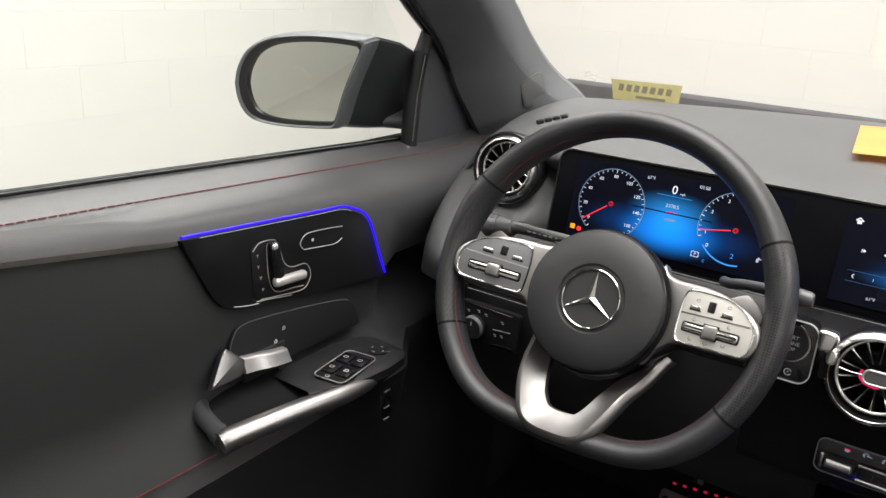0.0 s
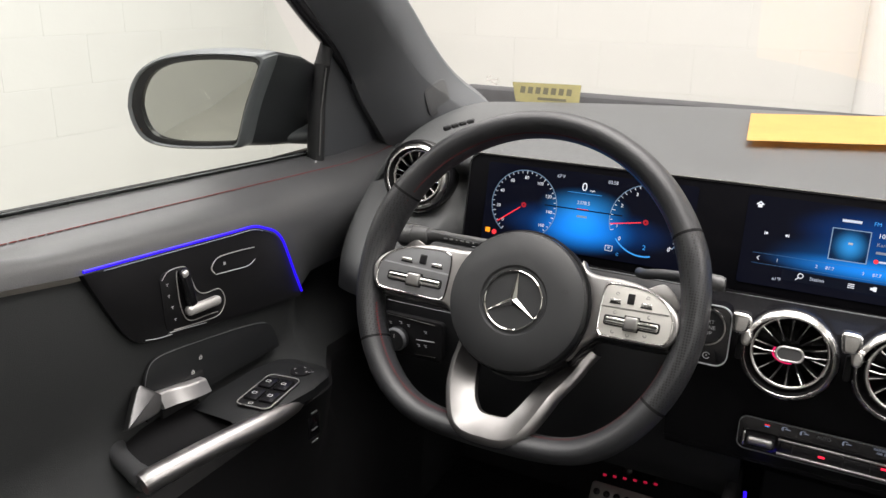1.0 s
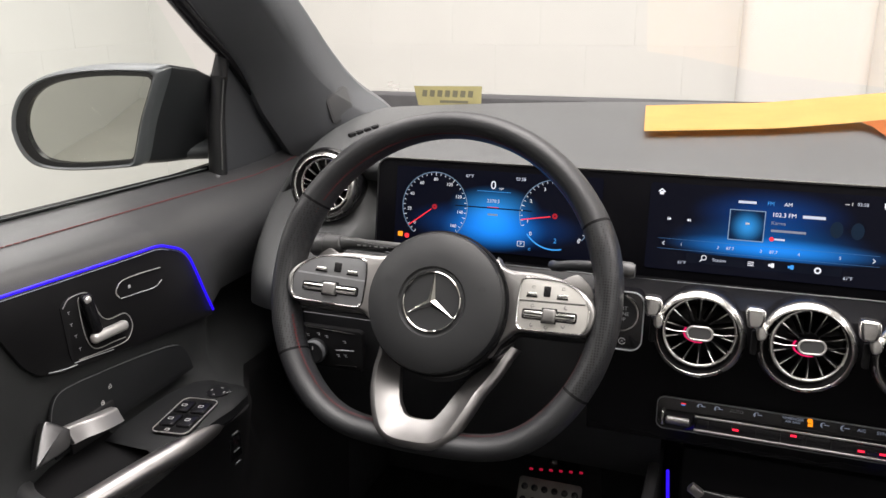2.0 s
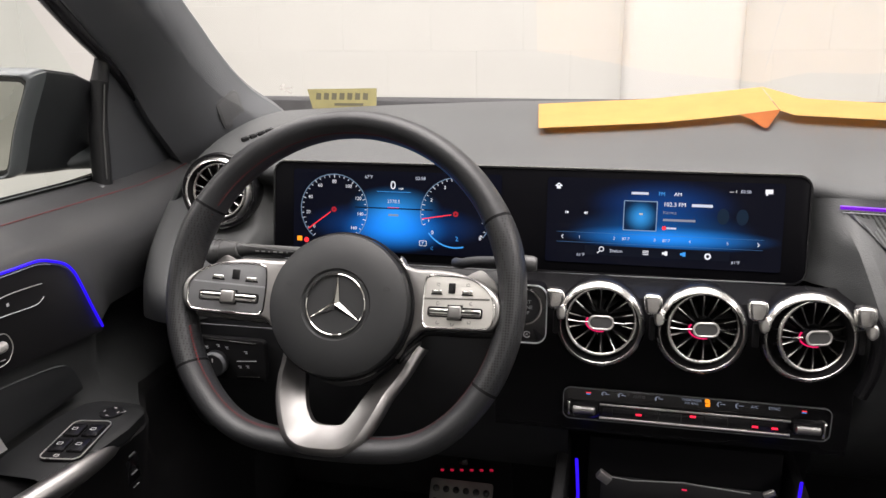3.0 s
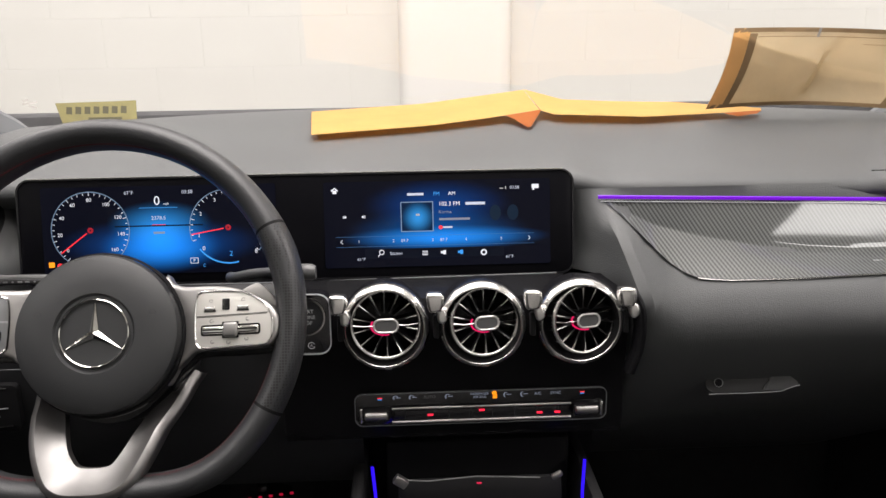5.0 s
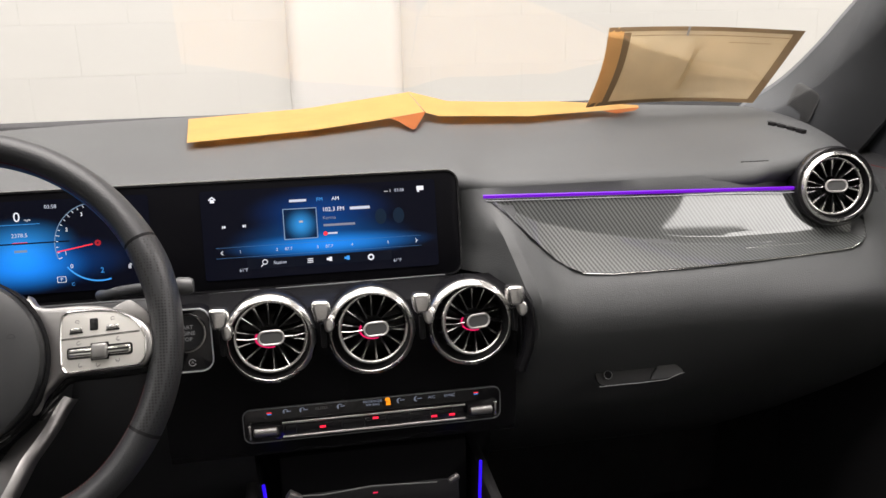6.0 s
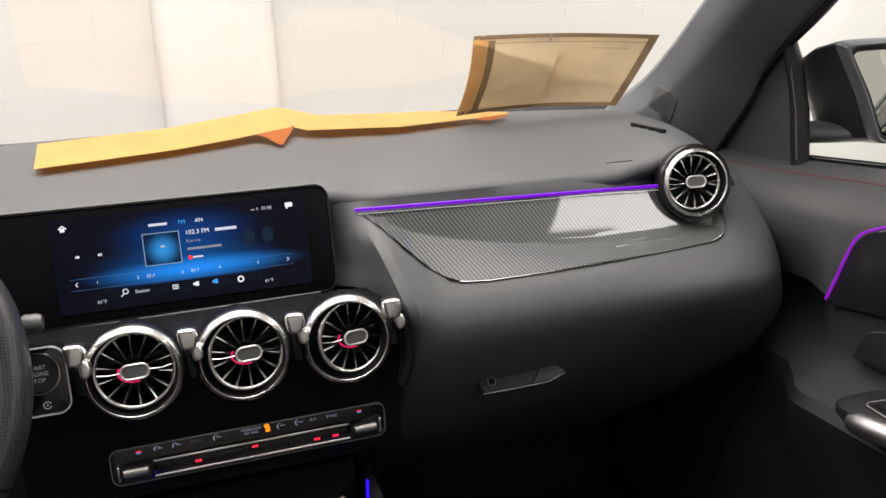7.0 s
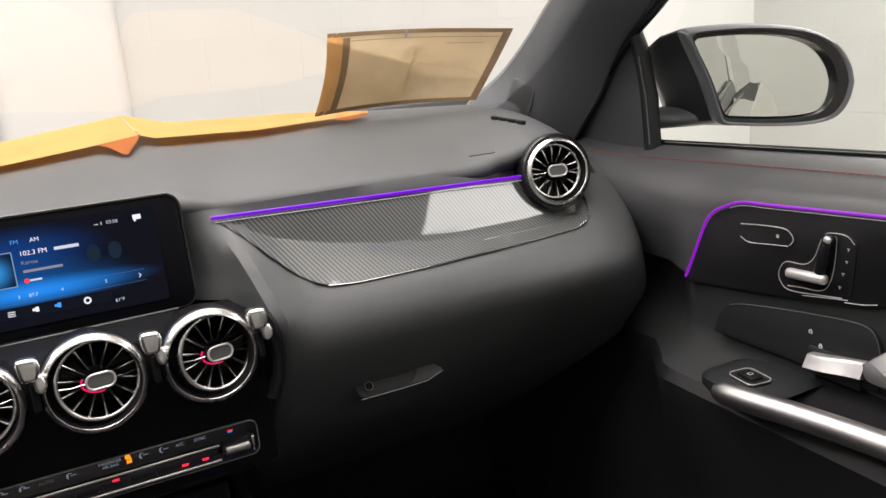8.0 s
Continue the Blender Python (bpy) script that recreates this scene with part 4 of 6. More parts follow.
mk = part("hazard_mark", box(0.009, 0.001, 0.0007, 0, None), M_REDFAINT, label="small red lamp line below the middle vent")
mk.matrix_basis = pose(0.0, 0.0335, 0.9365)
tagged(mk, category="lamp")

M_INKBLACK = material("black_rubber", (0.006, 0.006, 0.0065), 0.6, vary=0.1, vary_scale=20)
# lower console with light strips and storage flap
con = thing("centre_console", pose(0, 0, 0), "black lower centre console with blue edge lights and a storage flap", "console")
part("console_side", box(0.014, 0.16, 0.36, 0.005, pose(-0.136, 0.06, 0.62, 0, 0, 0)), M_INKBLACK, con)
part("console_side", box(0.014, 0.16, 0.36, 0.005, pose(0.120, 0.06, 0.62, 0, 0, 0)), M_INKBLACK, con)
for s in (-1, 1):
    part("edge_light", tube([(s * 0.1085 - 0.008, -0.02, 0.853), (s * 0.1055 - 0.008, -0.028, 0.820), (s * 0.1035 - 0.008, -0.045, 0.76)], 0.0017, 8), M_LED_BLUE, con, "glowing blue edge light")
part("tray", box(0.214, 0.02, 0.30, 0.004, pose(0, 0.095, 0.67)), M_SLOT, con, "black storage tray back")
part("flap", box(0.17, 0.006, 0.030, 0.002, pose(-0.006, -0.012, 0.815, -18)), M_SLOT, con, "black storage flap")
part("flap_edge", tube([(-0.088, -0.022, 0.838), (-0.06, -0.020, 0.8345), (-0.01, -0.019, 0.8375), (0.055, -0.020, 0.834)], 0.0011, 8, flat=0.6), M_STALK, con, "dull metal flap edge")
part("flap_end", box(0.015, 0.008, 0.010, 0.002, pose(-0.088, -0.022, 0.8365, 0, 35)), M_SILVER, con, "metal flap end")
part("flap_end", box(0.012, 0.006, 0.006, 0.002, pose(0.072, -0.022, 0.8375, 0, -30)), M_SILVER, con, "metal flap end")
part("flap_lamp", box(0.005, 0.002, 0.0006, 0, pose(-0.008, -0.0215, 0.831)), M_REDDIM, con)
part("tunnel", box(0.22, 0.9, 0.30, 0.03, pose(0, -0.45, 0.50)), M_PLASTIC, con, "matt black console tunnel")

# ---- steering wheel ----
TILT_W = 25.4
WHEEL = pose(-0.3437, -0.0694, 1.0388, 0, 0, 2.0) @ pose(0, 0, 0, 90 - TILT_W) @ pose(0, 0, 0, 0, 0, -0.9) @ pose(-0.0004, -0.0085, 0.002)
wheel = thing("steering_wheel", WHEEL, "black leather flat-bottomed steering wheel with silver spokes", "steering wheel")
RO, TR, DEEP = 0.1654, 0.0132, 1.70
RIM_UP = 0.0085


def rim_point(a, r=RO):
    """A point of the rim's centre line; flat at the bottom."""
    x, y = r * math.cos(a), r * math.sin(a)
    if y > 0:
        y *= 1 + 0.0156 * (y / r) ** 2
    flat, k = -(r - 0.0185), 0.010
    if (y - flat) / k < 30:
        y = flat + k * math.log1p(math.exp((y - flat) / k))
    return x, y + RIM_UP


def rim_section(a, scale=1.0, lift=0.0):
    """A ring of the rim's skin: thicker at the thumb grips."""
    x, y = rim_point(a)
    c = Vector((x, y, -0.002))
    out = Vector((x, y - RIM_UP, 0)).normalized()
    deg = math.degrees(a) % 360
    grip = max(0, 1 - abs(((deg - 20 + 180) % 360) - 180) / 16) + max(0, 1 - abs(((deg - 160 + 180) % 360) - 180) / 16)
    w = TR * scale * (1 + 0.10 * min(1, grip))
    return [c + out * w * 1.0 * math.cos(t) + Vector((0, 0, 1)) * (w * DEEP * math.sin(t) + lift) for t in [2 * math.pi * k / 18 for k in range(18)]]


def rim_part(name, d0, d1, mat, label="", scale=1.0, n=None):
    n = n or max(4, int(abs(d1 - d0) / 3))
    return part(name, loft([rim_section(radians(d0 + (d1 - d0) * k / n), scale) for k in range(n + 1)], True, True), mat, wheel, label)


M_PADSHADED = material("shaded_button_paint", (0.185, 0.19, 0.195), 0.34, 0.5, vary=0.04, vary_scale=30)
M_PERF = material("perforated_leather", (0.026, 0.0272, 0.029), 0.40, bump=0.15, scale=560, vary=0.08, vary_scale=18)


def perforate(m, scale, dark):
    """Rows of small dark punched holes in a leather."""
    nt = m.node_tree
    b = nt.nodes["Principled BSDF"]
    co = nt.nodes.new("ShaderNodeTexCoord")
    vo = nt.nodes.new("ShaderNodeTexVoronoi")
    vo.inputs["Scale"].default_value, vo.inputs["Randomness"].default_value = scale, 0.12
    rp = nt.nodes.new("ShaderNodeMapRange")
    rp.inputs["From Min"].default_value, rp.inputs["From Max"].default_value = 0.30, 0.40
    mix = nt.nodes.new("ShaderNodeMix")
    mix.data_type = "RGBA"
    mix.inputs[6].default_value = (*dark, 1)
    nt.links.new(co.outputs["Object"], vo.inputs["Vector"])
    nt.links.new(vo.outputs["Distance"], rp.inputs["Value"])
    nt.links.new(rp.outputs["Result"], mix.inputs[0])
    nt.links.new(b.inputs["Base Color"].links[0].from_socket, mix.inputs[7])
    nt.links.new(mix.outputs[2], b.inputs["Base Color"])


perforate(M_PERF, 400, (0.0015, 0.0015, 0.0015))
rim_part("rim_top", 28, 152, M_LEATHER, "smooth black leather rim")
rim_part("rim_grip", 152, 209, M_PERF, "perforated leather grip")
rim_part("rim_grip", -29, 28, M_PERF, "perforated leather grip")
rim_part("rim_bottom", 209, 331, M_LEATHER, "smooth black leather rim")
for d in (28, 152, 209, 331):
    rim_part("rim_seam", d - 0.45, d + 0.45, M_SLOT, "", 1.006, 2)
M_RIMTHREAD = material("dark_red_thread", (0.11, 0.012, 0.013), 0.8)
# red stitches round the inside of the rim
for d0, d1 in ((30, 150), (153, 166), (196, 258), (282, 344), (14, 27)):
    n = int((d1 - d0) * 0.9)
    bms = []
    for k in range(n):
        a = radians(d0 + (d1 - d0) * (k + 0.5) / n)
        x, y = rim_point(a)
        c = Vector((x, y - RIM_UP, 0))
        p = Vector((0, RIM_UP, 0)) + c - c.normalized() * (TR * 0.93) + Vector((0, 0, TR * DEEP * 0.40))
        t = Vector((RIM_UP - y, x, 0)).normalized()
        bms.append(loft([[p - t * 0.0011 + Vector((0, 0, -0.0008)), p + t * 0.0011 + Vector((0, 0, 0.0008))], [p - t * 0.0011 + Vector((0, 0, 0.0006)) + c * 0.004, p + t * 0.0011 + Vector((0, 0, 0.0020)) + c * 0.004]]))
    tagged(part("stitching", merge(*bms), M_RIMTHREAD, wheel, "red thread stitches"), kind="stuff")

# copy of the spoke metal, darkened to hold down the lower spoke's bright reflections
M_LOWSPOKE = material("darkened_spoke_metal", (0.27, 0.264, 0.259), 0.46, 1.0, bump=0.05, scale=700, vary=0.04, vary_scale=60)
M_SPOKE = material("satin_spoke_metal", (0.43, 0.42, 0.41), 0.42, 1.0, bump=0.05, scale=700, vary=0.04, vary_scale=60)
M_PADPRINT = material("grey_pad_print", (0.20, 0.20, 0.19), 0.6)
# hub
part("hub", lathe(((0.066, -0.035), (0.0695, -0.010), (0.0700, 0.000), (0.0680, 0.006), (0.062, 0.0095), (0.045, 0.0125), (0.0345, 0.0128), (0.0325, 0.0105), (0.0, 0.0105)), 64), M_HUB, wheel, "grained round airbag cover", at=pose(-0.001, -0.004, 0))
part("hub_lower_edge", tube([(-0.001 + 0.0722 * math.cos(radians(a)), -0.004 + 0.0722 * math.sin(radians(a)), -0.014) for a in range(246, 304, 3)], 0.0007, 8), M_ROOT, wheel, "thin dull metal lower edge")
# shade of the gap round the hub, drawn as a deep black ring
part("hub_shadow_gap", lathe(((0.0715, -0.030), (0.0725, -0.006), (0.0705, -0.004)), 64), M_SLOT, wheel, at=pose(-0.001, -0.004, 0))
EM = pose(-0.001, -0.004, 0.0112)
part("emblem_ring", lathe(((0.0294, 0.0), (0.0295, 0.0014), (0.0288, 0.0020), (0.0281, 0.0014), (0.0280, 0.0)), 56), M_BRIGHT, wheel, "chrome ring of the round badge", at=EM)
star = bmesh.new()
tip = star.verts.new((0, 0, 0.0034))
pts = []
for k in range(6):
    a = radians(90 + 60 * k)
    r = 0.0275 if k % 2 == 0 else 0.0042
    pts.append(star.verts.new((r * math.cos(a), r * math.sin(a), 0.0004)))
for k in range(6):
    star.faces.new((tip, pts[k], pts[(k + 1) % 6]))
part("emblem_mark", star, M_BRIGHT, wheel, "chrome three-pointed badge shape", 10, EM)
for s in (-1, 1):
    part("horn_mark", merge(arc(s * 0.048, 0.012, 0.003, 0.0006, 0, 180, 10, 0.0132), bar(0.006, 0.0006, s * 0.048, 0.012, 0.0132)), M_PLASTIC, wheel)


def mirror_x(outline, s):
    return outline if s > 0 else [(-x, y) for x, y in reversed(outline)]


def dish(bm):
    """Lean a spoke's parts: low at the hub, high at the rim."""
    for v in bm.verts:
        v.co.z += 0.31 * (abs(v.co.x) - 0.115) - 0.004
    return bm


SPOKE = flowing([(0.050, 0.044), (0.0585, 0.0405), (0.070, 0.0372), (0.095, 0.0366), (0.1145, 0.0338), (0.1335, 0.0272), (0.1485, 0.0176), (0.1560, 0.006), (0.1555, -0.008), (0.1505, -0.0168), (0.1435, -0.0195), (0.115, -0.0206), (0.090, -0.0206), (0.0795, -0.0222), (0.0735, -0.0270), (0.0640, -0.036), (0.052, -0.046)])
POD = flowing([(0.0815, 0.0270), (0.0845, 0.0298), (0.0900, 0.0310), (0.1137, 0.0300), (0.1290, 0.0268), (0.1430, 0.0172), (0.1497, 0.0054), (0.1495, -0.0090), (0.1465, -0.0150), (0.1412, -0.0172), (0.1145, -0.0180), (0.0875, -0.0184), (0.0825, -0.0160), (0.0805, -0.0110), (0.0800, 0.0118)])


def about(outline, k, cx=0.115, cy=0.0065):
    return [(cx + (x - cx) * (1 + k / 0.034), cy + (y - cy) * (1 + k / 0.024)) for x, y in outline]


def symbol_mark(x, y, n, z):
    """A tiny pictogram of a bar and an arc."""
    return merge(arc(x, y, 0.0016, 0.0006, 25 * n, 200 + 35 * n, 8, z), bar(0.0030, 0.0005, x + 0.0004 * (n % 3), y - 0.0007, z, 20 * (n % 3) - 20))


for s in (-1, 1):
    part("spoke", dish(plate(mirror_x(SPOKE, s), 0.016, 0.0045, 0.0085, 4)), M_SPOKE, wheel, "satin silver spoke")
    part("spoke_back", dish(plate(mirror_x([(x, y - 0.005) for x, y in SPOKE], s), 0.012, 0.002, -0.009)), M_GLOSS, wheel, "black back of the spoke")
    part("pad_rim", dish(loft([[(*p, z) for p in mirror_x(about(POD, k), s)] for k, z in ((0.0012, 0.0070), (0.0010, 0.0094), (0.0002, 0.0102), (-0.0006, 0.0094), (-0.0007, 0.0080))], True)), M_CHROME, wheel, "bright rim of the button pad")
    # same silver pads: lit tone painted on the right, shaded on the left
    pod = part("button_pad", dish(plate(mirror_x(about(POD, -0.0004), s), 0.004, 0.0006, 0.0090)), M_PADLIT if s > 0 else M_PADSHADED, wheel, "silver button pad, lit tone in its colour" if s > 0 else "silver button pad, shaded tone in its colour")
    z = 0.0093
    part("pad_step", dish(merge(bar(0.066, 0.0005, s * 0.1130, 0.0098, z, s * 1.0), bar(0.066, 0.0004, s * 0.1130, 0.0089, z, s * 1.0))), M_GLOSS if s > 0 else M_SYMBOL, pod)
    part("touch_key", dish(box(0.0070, 0.0100, 0.002, 0.0009, pose(s * 0.1082, 0.0192, 0.0090), 3)), M_GLOSS, pod, "black touch key")
    for x in (0.0933, 0.1238):
        part("key", dish(box(0.0105, 0.0036, 0.003, 0.0012, pose(s * x, 0.0158, 0.0094), 3)), M_CHROME, pod, "chrome key")
        part("key_gap", dish(box(0.0112, 0.0014, 0.001, 0, pose(s * x, 0.0134, 0.0090))), M_GLOSS, pod)
    part("slider_slot", dish(plate(rounded(0.0548, 0.0098, 0.0025, 4, s * 0.1125, -0.0034), 0.002, 0, 0.0092)), M_GLOSS, pod, "dark slot round the slider")
    part("slider", dish(box(0.0520, 0.0068, 0.004, 0.0018, pose(s * 0.1125, -0.0034, 0.0096), 3)), M_BRIGHT, pod, "chrome slider bar")
    part("slider_groove", dish(box(0.0500, 0.0016, 0.001, 0, pose(s * 0.1125, -0.0030, 0.0113))), M_PIANO, pod)
    part("roller_gap", dish(box(0.0150, 0.0142, 0.002, 0, pose(s * 0.1127, -0.0034, 0.0092))), M_GLOSS, pod)
    part("roller", dish(box(0.0132, 0.0128, 0.008, 0.0022, pose(s * 0.1127, -0.0034, 0.0104), 3)), M_SILVER, pod, "ribbed roller")
    for n, (x, y) in enumerate(((0.0943, 0.0222), (0.1241, 0.0224), (0.0951, 0.0046), (0.1282, 0.0053), (0.0960, -0.0135), (0.1108, -0.0143), (0.1272, -0.0118))):
        part("key_symbol", dish(symbol_mark(s * x, y, n, 0.0092)), M_PADPRINT if s > 0 else M_SYMBOLDIM, pod)
# lower U-shaped spoke: a bright ridge, a hollow inner face and a rounded side that lies on the rim
RIDGE = [(0.0, -0.1360, 0.0262), (0.012, -0.1357, 0.0260), (0.0225, -0.1335, 0.0252), (0.0315, -0.1270, 0.0230), (0.0392, -0.1140, 0.0180), (0.0460, -0.0980, 0.0105), (0.0505, -0.0850, 0.0015), (0.0555, -0.0735, -0.0120), (0.0595, -0.0620, -0.0280), (0.0640, -0.0470, -0.0440), (0.0690, -0.0360, -0.0540)]
HOLLOW = [(0.0, -0.1170, 0.0045), (0.008, -0.1167, 0.0042), (0.0140, -0.1150, 0.0037), (0.0182, -0.1105, 0.0025), (0.0232, -0.1025, 0.0), (0.0278, -0.0920, -0.0070), (0.0318, -0.0830, -0.0155), (0.0372, -0.0720, -0.0270), (0.0460, -0.0620, -0.0370), (0.0580, -0.0480, -0.0500), (0.0680, -0.0362, -0.0550)]
both = [smooth_path([(-x, y, z) for x, y, z in reversed(a[1:])] + a, 5) for a in (RIDGE, HOLLOW)]
rows = []
for k, (a, b) in enumerate(zip(*both)):
    t = both[0][min(k + 1, len(both[0]) - 1)] - both[0][max(k - 1, 0)]
    out = Vector((t.y, -t.x, 0)).normalized()
    rows.append([a + out * 0.0075 + Vector((0, 0, -0.022)), a + out * 0.0078 + Vector((0, 0, -0.0075)), a + out * 0.0058 + Vector((0, 0, -0.0026)), a + out * 0.0016 + Vector((0, 0, -0.0004)), a, a.lerp(b, 0.06) + Vector((0, 0, -0.0006)),
                 a.lerp(b, 0.35) + Vector((0, 0, -0.0022)), a.lerp(b, 0.7) + Vector((0, 0, -0.0022)), b, b + Vector((0, 0, -0.010))])
part("lower_spoke", loft(rows), M_LOWSPOKE, wheel, "satin silver U-shaped lower spoke", 50)
part("column_shroud", loft([[(0.058 * math.cos(a), -0.02 + 0.062 * math.sin(a), z) for a in [2 * math.pi * k / 20 for k in range(20)]] for z in (-0.03, -0.06, -0.13)], True, True), M_PLASTIC, wheel, "matt black column shroud")

# stalks and paddles
st = thing("indicator_stalk", pose(-0.345, 0.0, 1.04), "black indicator and wiper stalk with a grey barrel end", "stalk")
part("arm", tube(smooth_path([(-0.040, 0.02, 0.008), (-0.085, 0.006, 0.0135), (-0.120, 0.002, 0.0145), (-0.140, 0.0, 0.0135)], 4), [0.0050] * 8 + [0.0062] * 3 + [0.0075] * 2, 12), M_STALK, st)
part("knob", tube([(-0.138, 0.0, 0.0125), (-0.140, 0.0, 0.0120), (-0.160, -0.001, 0.0105), (-0.172, -0.002, 0.0100), (-0.1755, -0.002, 0.0098)], [0.0080, 0.0100, 0.0130, 0.0132, 0.0105], 18), M_STALK, st, "ribbed barrel end")
for k in range(3):
    part("knob_rib", tube([(-0.158 - 0.0055 * k, -0.001, 0.0106), (-0.1595 - 0.0055 * k, -0.001, 0.0106)], 0.0135, 18), M_STALK, st)
part("print_marks", merge(*[box(0.004 if k % 3 else 0.0016, 0.0005, 0.0014, 0, pose(-0.082 - 0.0068 * k, -0.0055, 0.0150)) for k in range(6)]), M_SYMBOL, st)
part("print_line", box(0.060, 0.0005, 0.0006, 0, pose(-0.105, -0.0042, 0.0178, 0, 4)), M_SYMBOLDIM, st)
sel = thing("gear_selector", pose(-0.345, 0.0, 1.04), "slim dark steering column gear selector with a grey end button", "lever")
part("arm", tube(smooth_path([(0.095, 0.02, 0.006), (0.104, 0.006, 0.010), (0.118, 0.0, 0.0145), (0.140, 0.0, 0.0160), (0.168, 0.0, 0.0160)], 3), 0.0052, 12), M_SAIL, sel)
part("knob", tube([(0.166, 0.0, 0.0160), (0.168, 0.0, 0.0160), (0.178, -0.001, 0.0158), (0.1815, -0.001, 0.0158)], [0.0066, 0.0080, 0.0080, 0.0062], 16), M_STALK, sel, "grey end button")
for s in (-1, 1):
    pd = thing("shift_paddle", WHEEL, "small silver gear shift paddle behind the wheel", "paddle", "shift paddles")
    part("paddle", plate(mirror_x(flowing([(0.116, 0.030), (0.128, 0.0395), (0.135, 0.0390), (0.145, 0.0300), (0.1495, 0.0200), (0.140, 0.0160)], 3), s), 0.004, 0.0012, -0.020), M_SPOKE, pd)

# light switch panel
ls = thing("light_switch", pose(-0.525, 0.034, 0.9055, 88), "rotary headlamp switch on a black panel", "switch")
part("panel", plate(rounded(0.086, 0.052, 0.006), 0.008, 0.001, 0.002), M_SLOT, ls)
part("knob", lathe(((0.0150, 0.002), (0.0145, 0.011), (0.0125, 0.013), (0.0, 0.0125)), 30), M_PLASTIC, ls, "black rotary knob", at=pose(-0.019, -0.0045, 0))
part("knob_rim", lathe(((0.0152, 0.0085), (0.0146, 0.0118), (0.0132, 0.0130)), 30), M_PILLAR, ls, "grey knob rim", at=pose(-0.019, -0.0045, 0))
part("knob_mark", bar(0.0012, 0.005, -0.019, 0.0015, 0.0132), M_PRINT, ls)
part("bright_line", tube([(-0.036, 0.0245, 0.0026), (0.033, 0.0225, 0.0026)], 0.0006, 6), M_BRIGHT, ls, "thin chrome line")
part("bright_line", tube([(0.007, -0.0015, 0.0026), (0.032, 0.0005, 0.0026)], 0.0005, 6), M_SYMBOL, ls)
part("bright_line", tube([(0.006, -0.0215, 0.0026), (0.035, -0.0195, 0.0026)], 0.0007, 6), M_BRIGHT, ls, "thin chrome line")
part("panel_line", tube([(-0.036, 0.0425, 0.001), (0.054, 0.0425, 0.001)], 0.0005, 6), M_SYMBOLDIM, ls)
for n, (x, y) in enumerate(((-0.031, 0.0135), (-0.016, 0.0165), (-0.005, 0.0145), (0.019, 0.0105), (0.020, -0.0075), (0.010, -0.0085))):
    part("mark", merge(bar(0.0042, 0.0010, x, y + 0.001, 0.0024), bar(0.0010, 0.0030, x + 0.0012 * (n % 2), y, 0.0024), bar(0.0030, 0.0008, x + 0.001, y - 0.0012, 0.0024)), M_SYMBOL, ls)

# pedals, glowing red from the footwell lamp
M_PEDAL = material("worn_pedal_steel", (0.30, 0.29, 0.28), 0.45, 1.0, vary=0.08, vary_scale=60)
ped = thing("brake_pedal", pose(-0.306, 0.30, 0.562, 55), "drilled steel brake pedal", "pedal")
part("plate", plate(rounded(0.100, 0.055, 0.006), 0.006, 0.001), M_PEDAL, ped)
for r_ in range(2):
    for k in range(6):
        part("stud", lathe(((0.0055, 0.0), (0.005, 0.003), (0.0, 0.0035)), 12), M_GLOSS, ped, at=pose(-0.040 + 0.016 * k, 0.012 - 0.020 * r_, 0.0))
part("arm", box(0.018, 0.02, 0.25, 0.004, pose(0, 0.06, -0.12)), M_GLOSS, ped)
gas = thing("accelerator_pedal", pose(-0.178, 0.33, 0.535, 60), "drilled steel accelerator pedal", "pedal")
part("plate", plate(rounded(0.045, 0.11, 0.006), 0.006, 0.001), M_PEDAL, gas)
foot = thing("footwell_lamp", pose(-0.26, 0.20, 0.66), "small red footwell lamp strip", "lamp")
for k in range(6):
    part("lens", box(0.0055, 0.003, 0.0035, 0.001, pose(-0.074 + 0.0155 * k, 0.10, -0.050 + 0.0018 * k)), M_REDFAINT, foot)
# wider glowing piece added as the soft red glow beside the pedals
part("lens", box(0.026, 0.003, 0.014, 0.004, pose(0.078, 0.10, -0.040, 0, 25), 3), M_REDFAINT, foot)

# ---- doors ----


def side(s, x, y, z):
    return (s * x, y, z)


def sill_z(y):
    return 1.1015 - 0.046 * y + 0.011 * ease(y, ((0.15, 0), (0.21, 0.3), (0.28, 1)))


def led_z(y):
    """Height of the fold under the upper trim."""
    return 1.0575 - 0.070 * y + 0.07 * max(0, -0.33 - y)


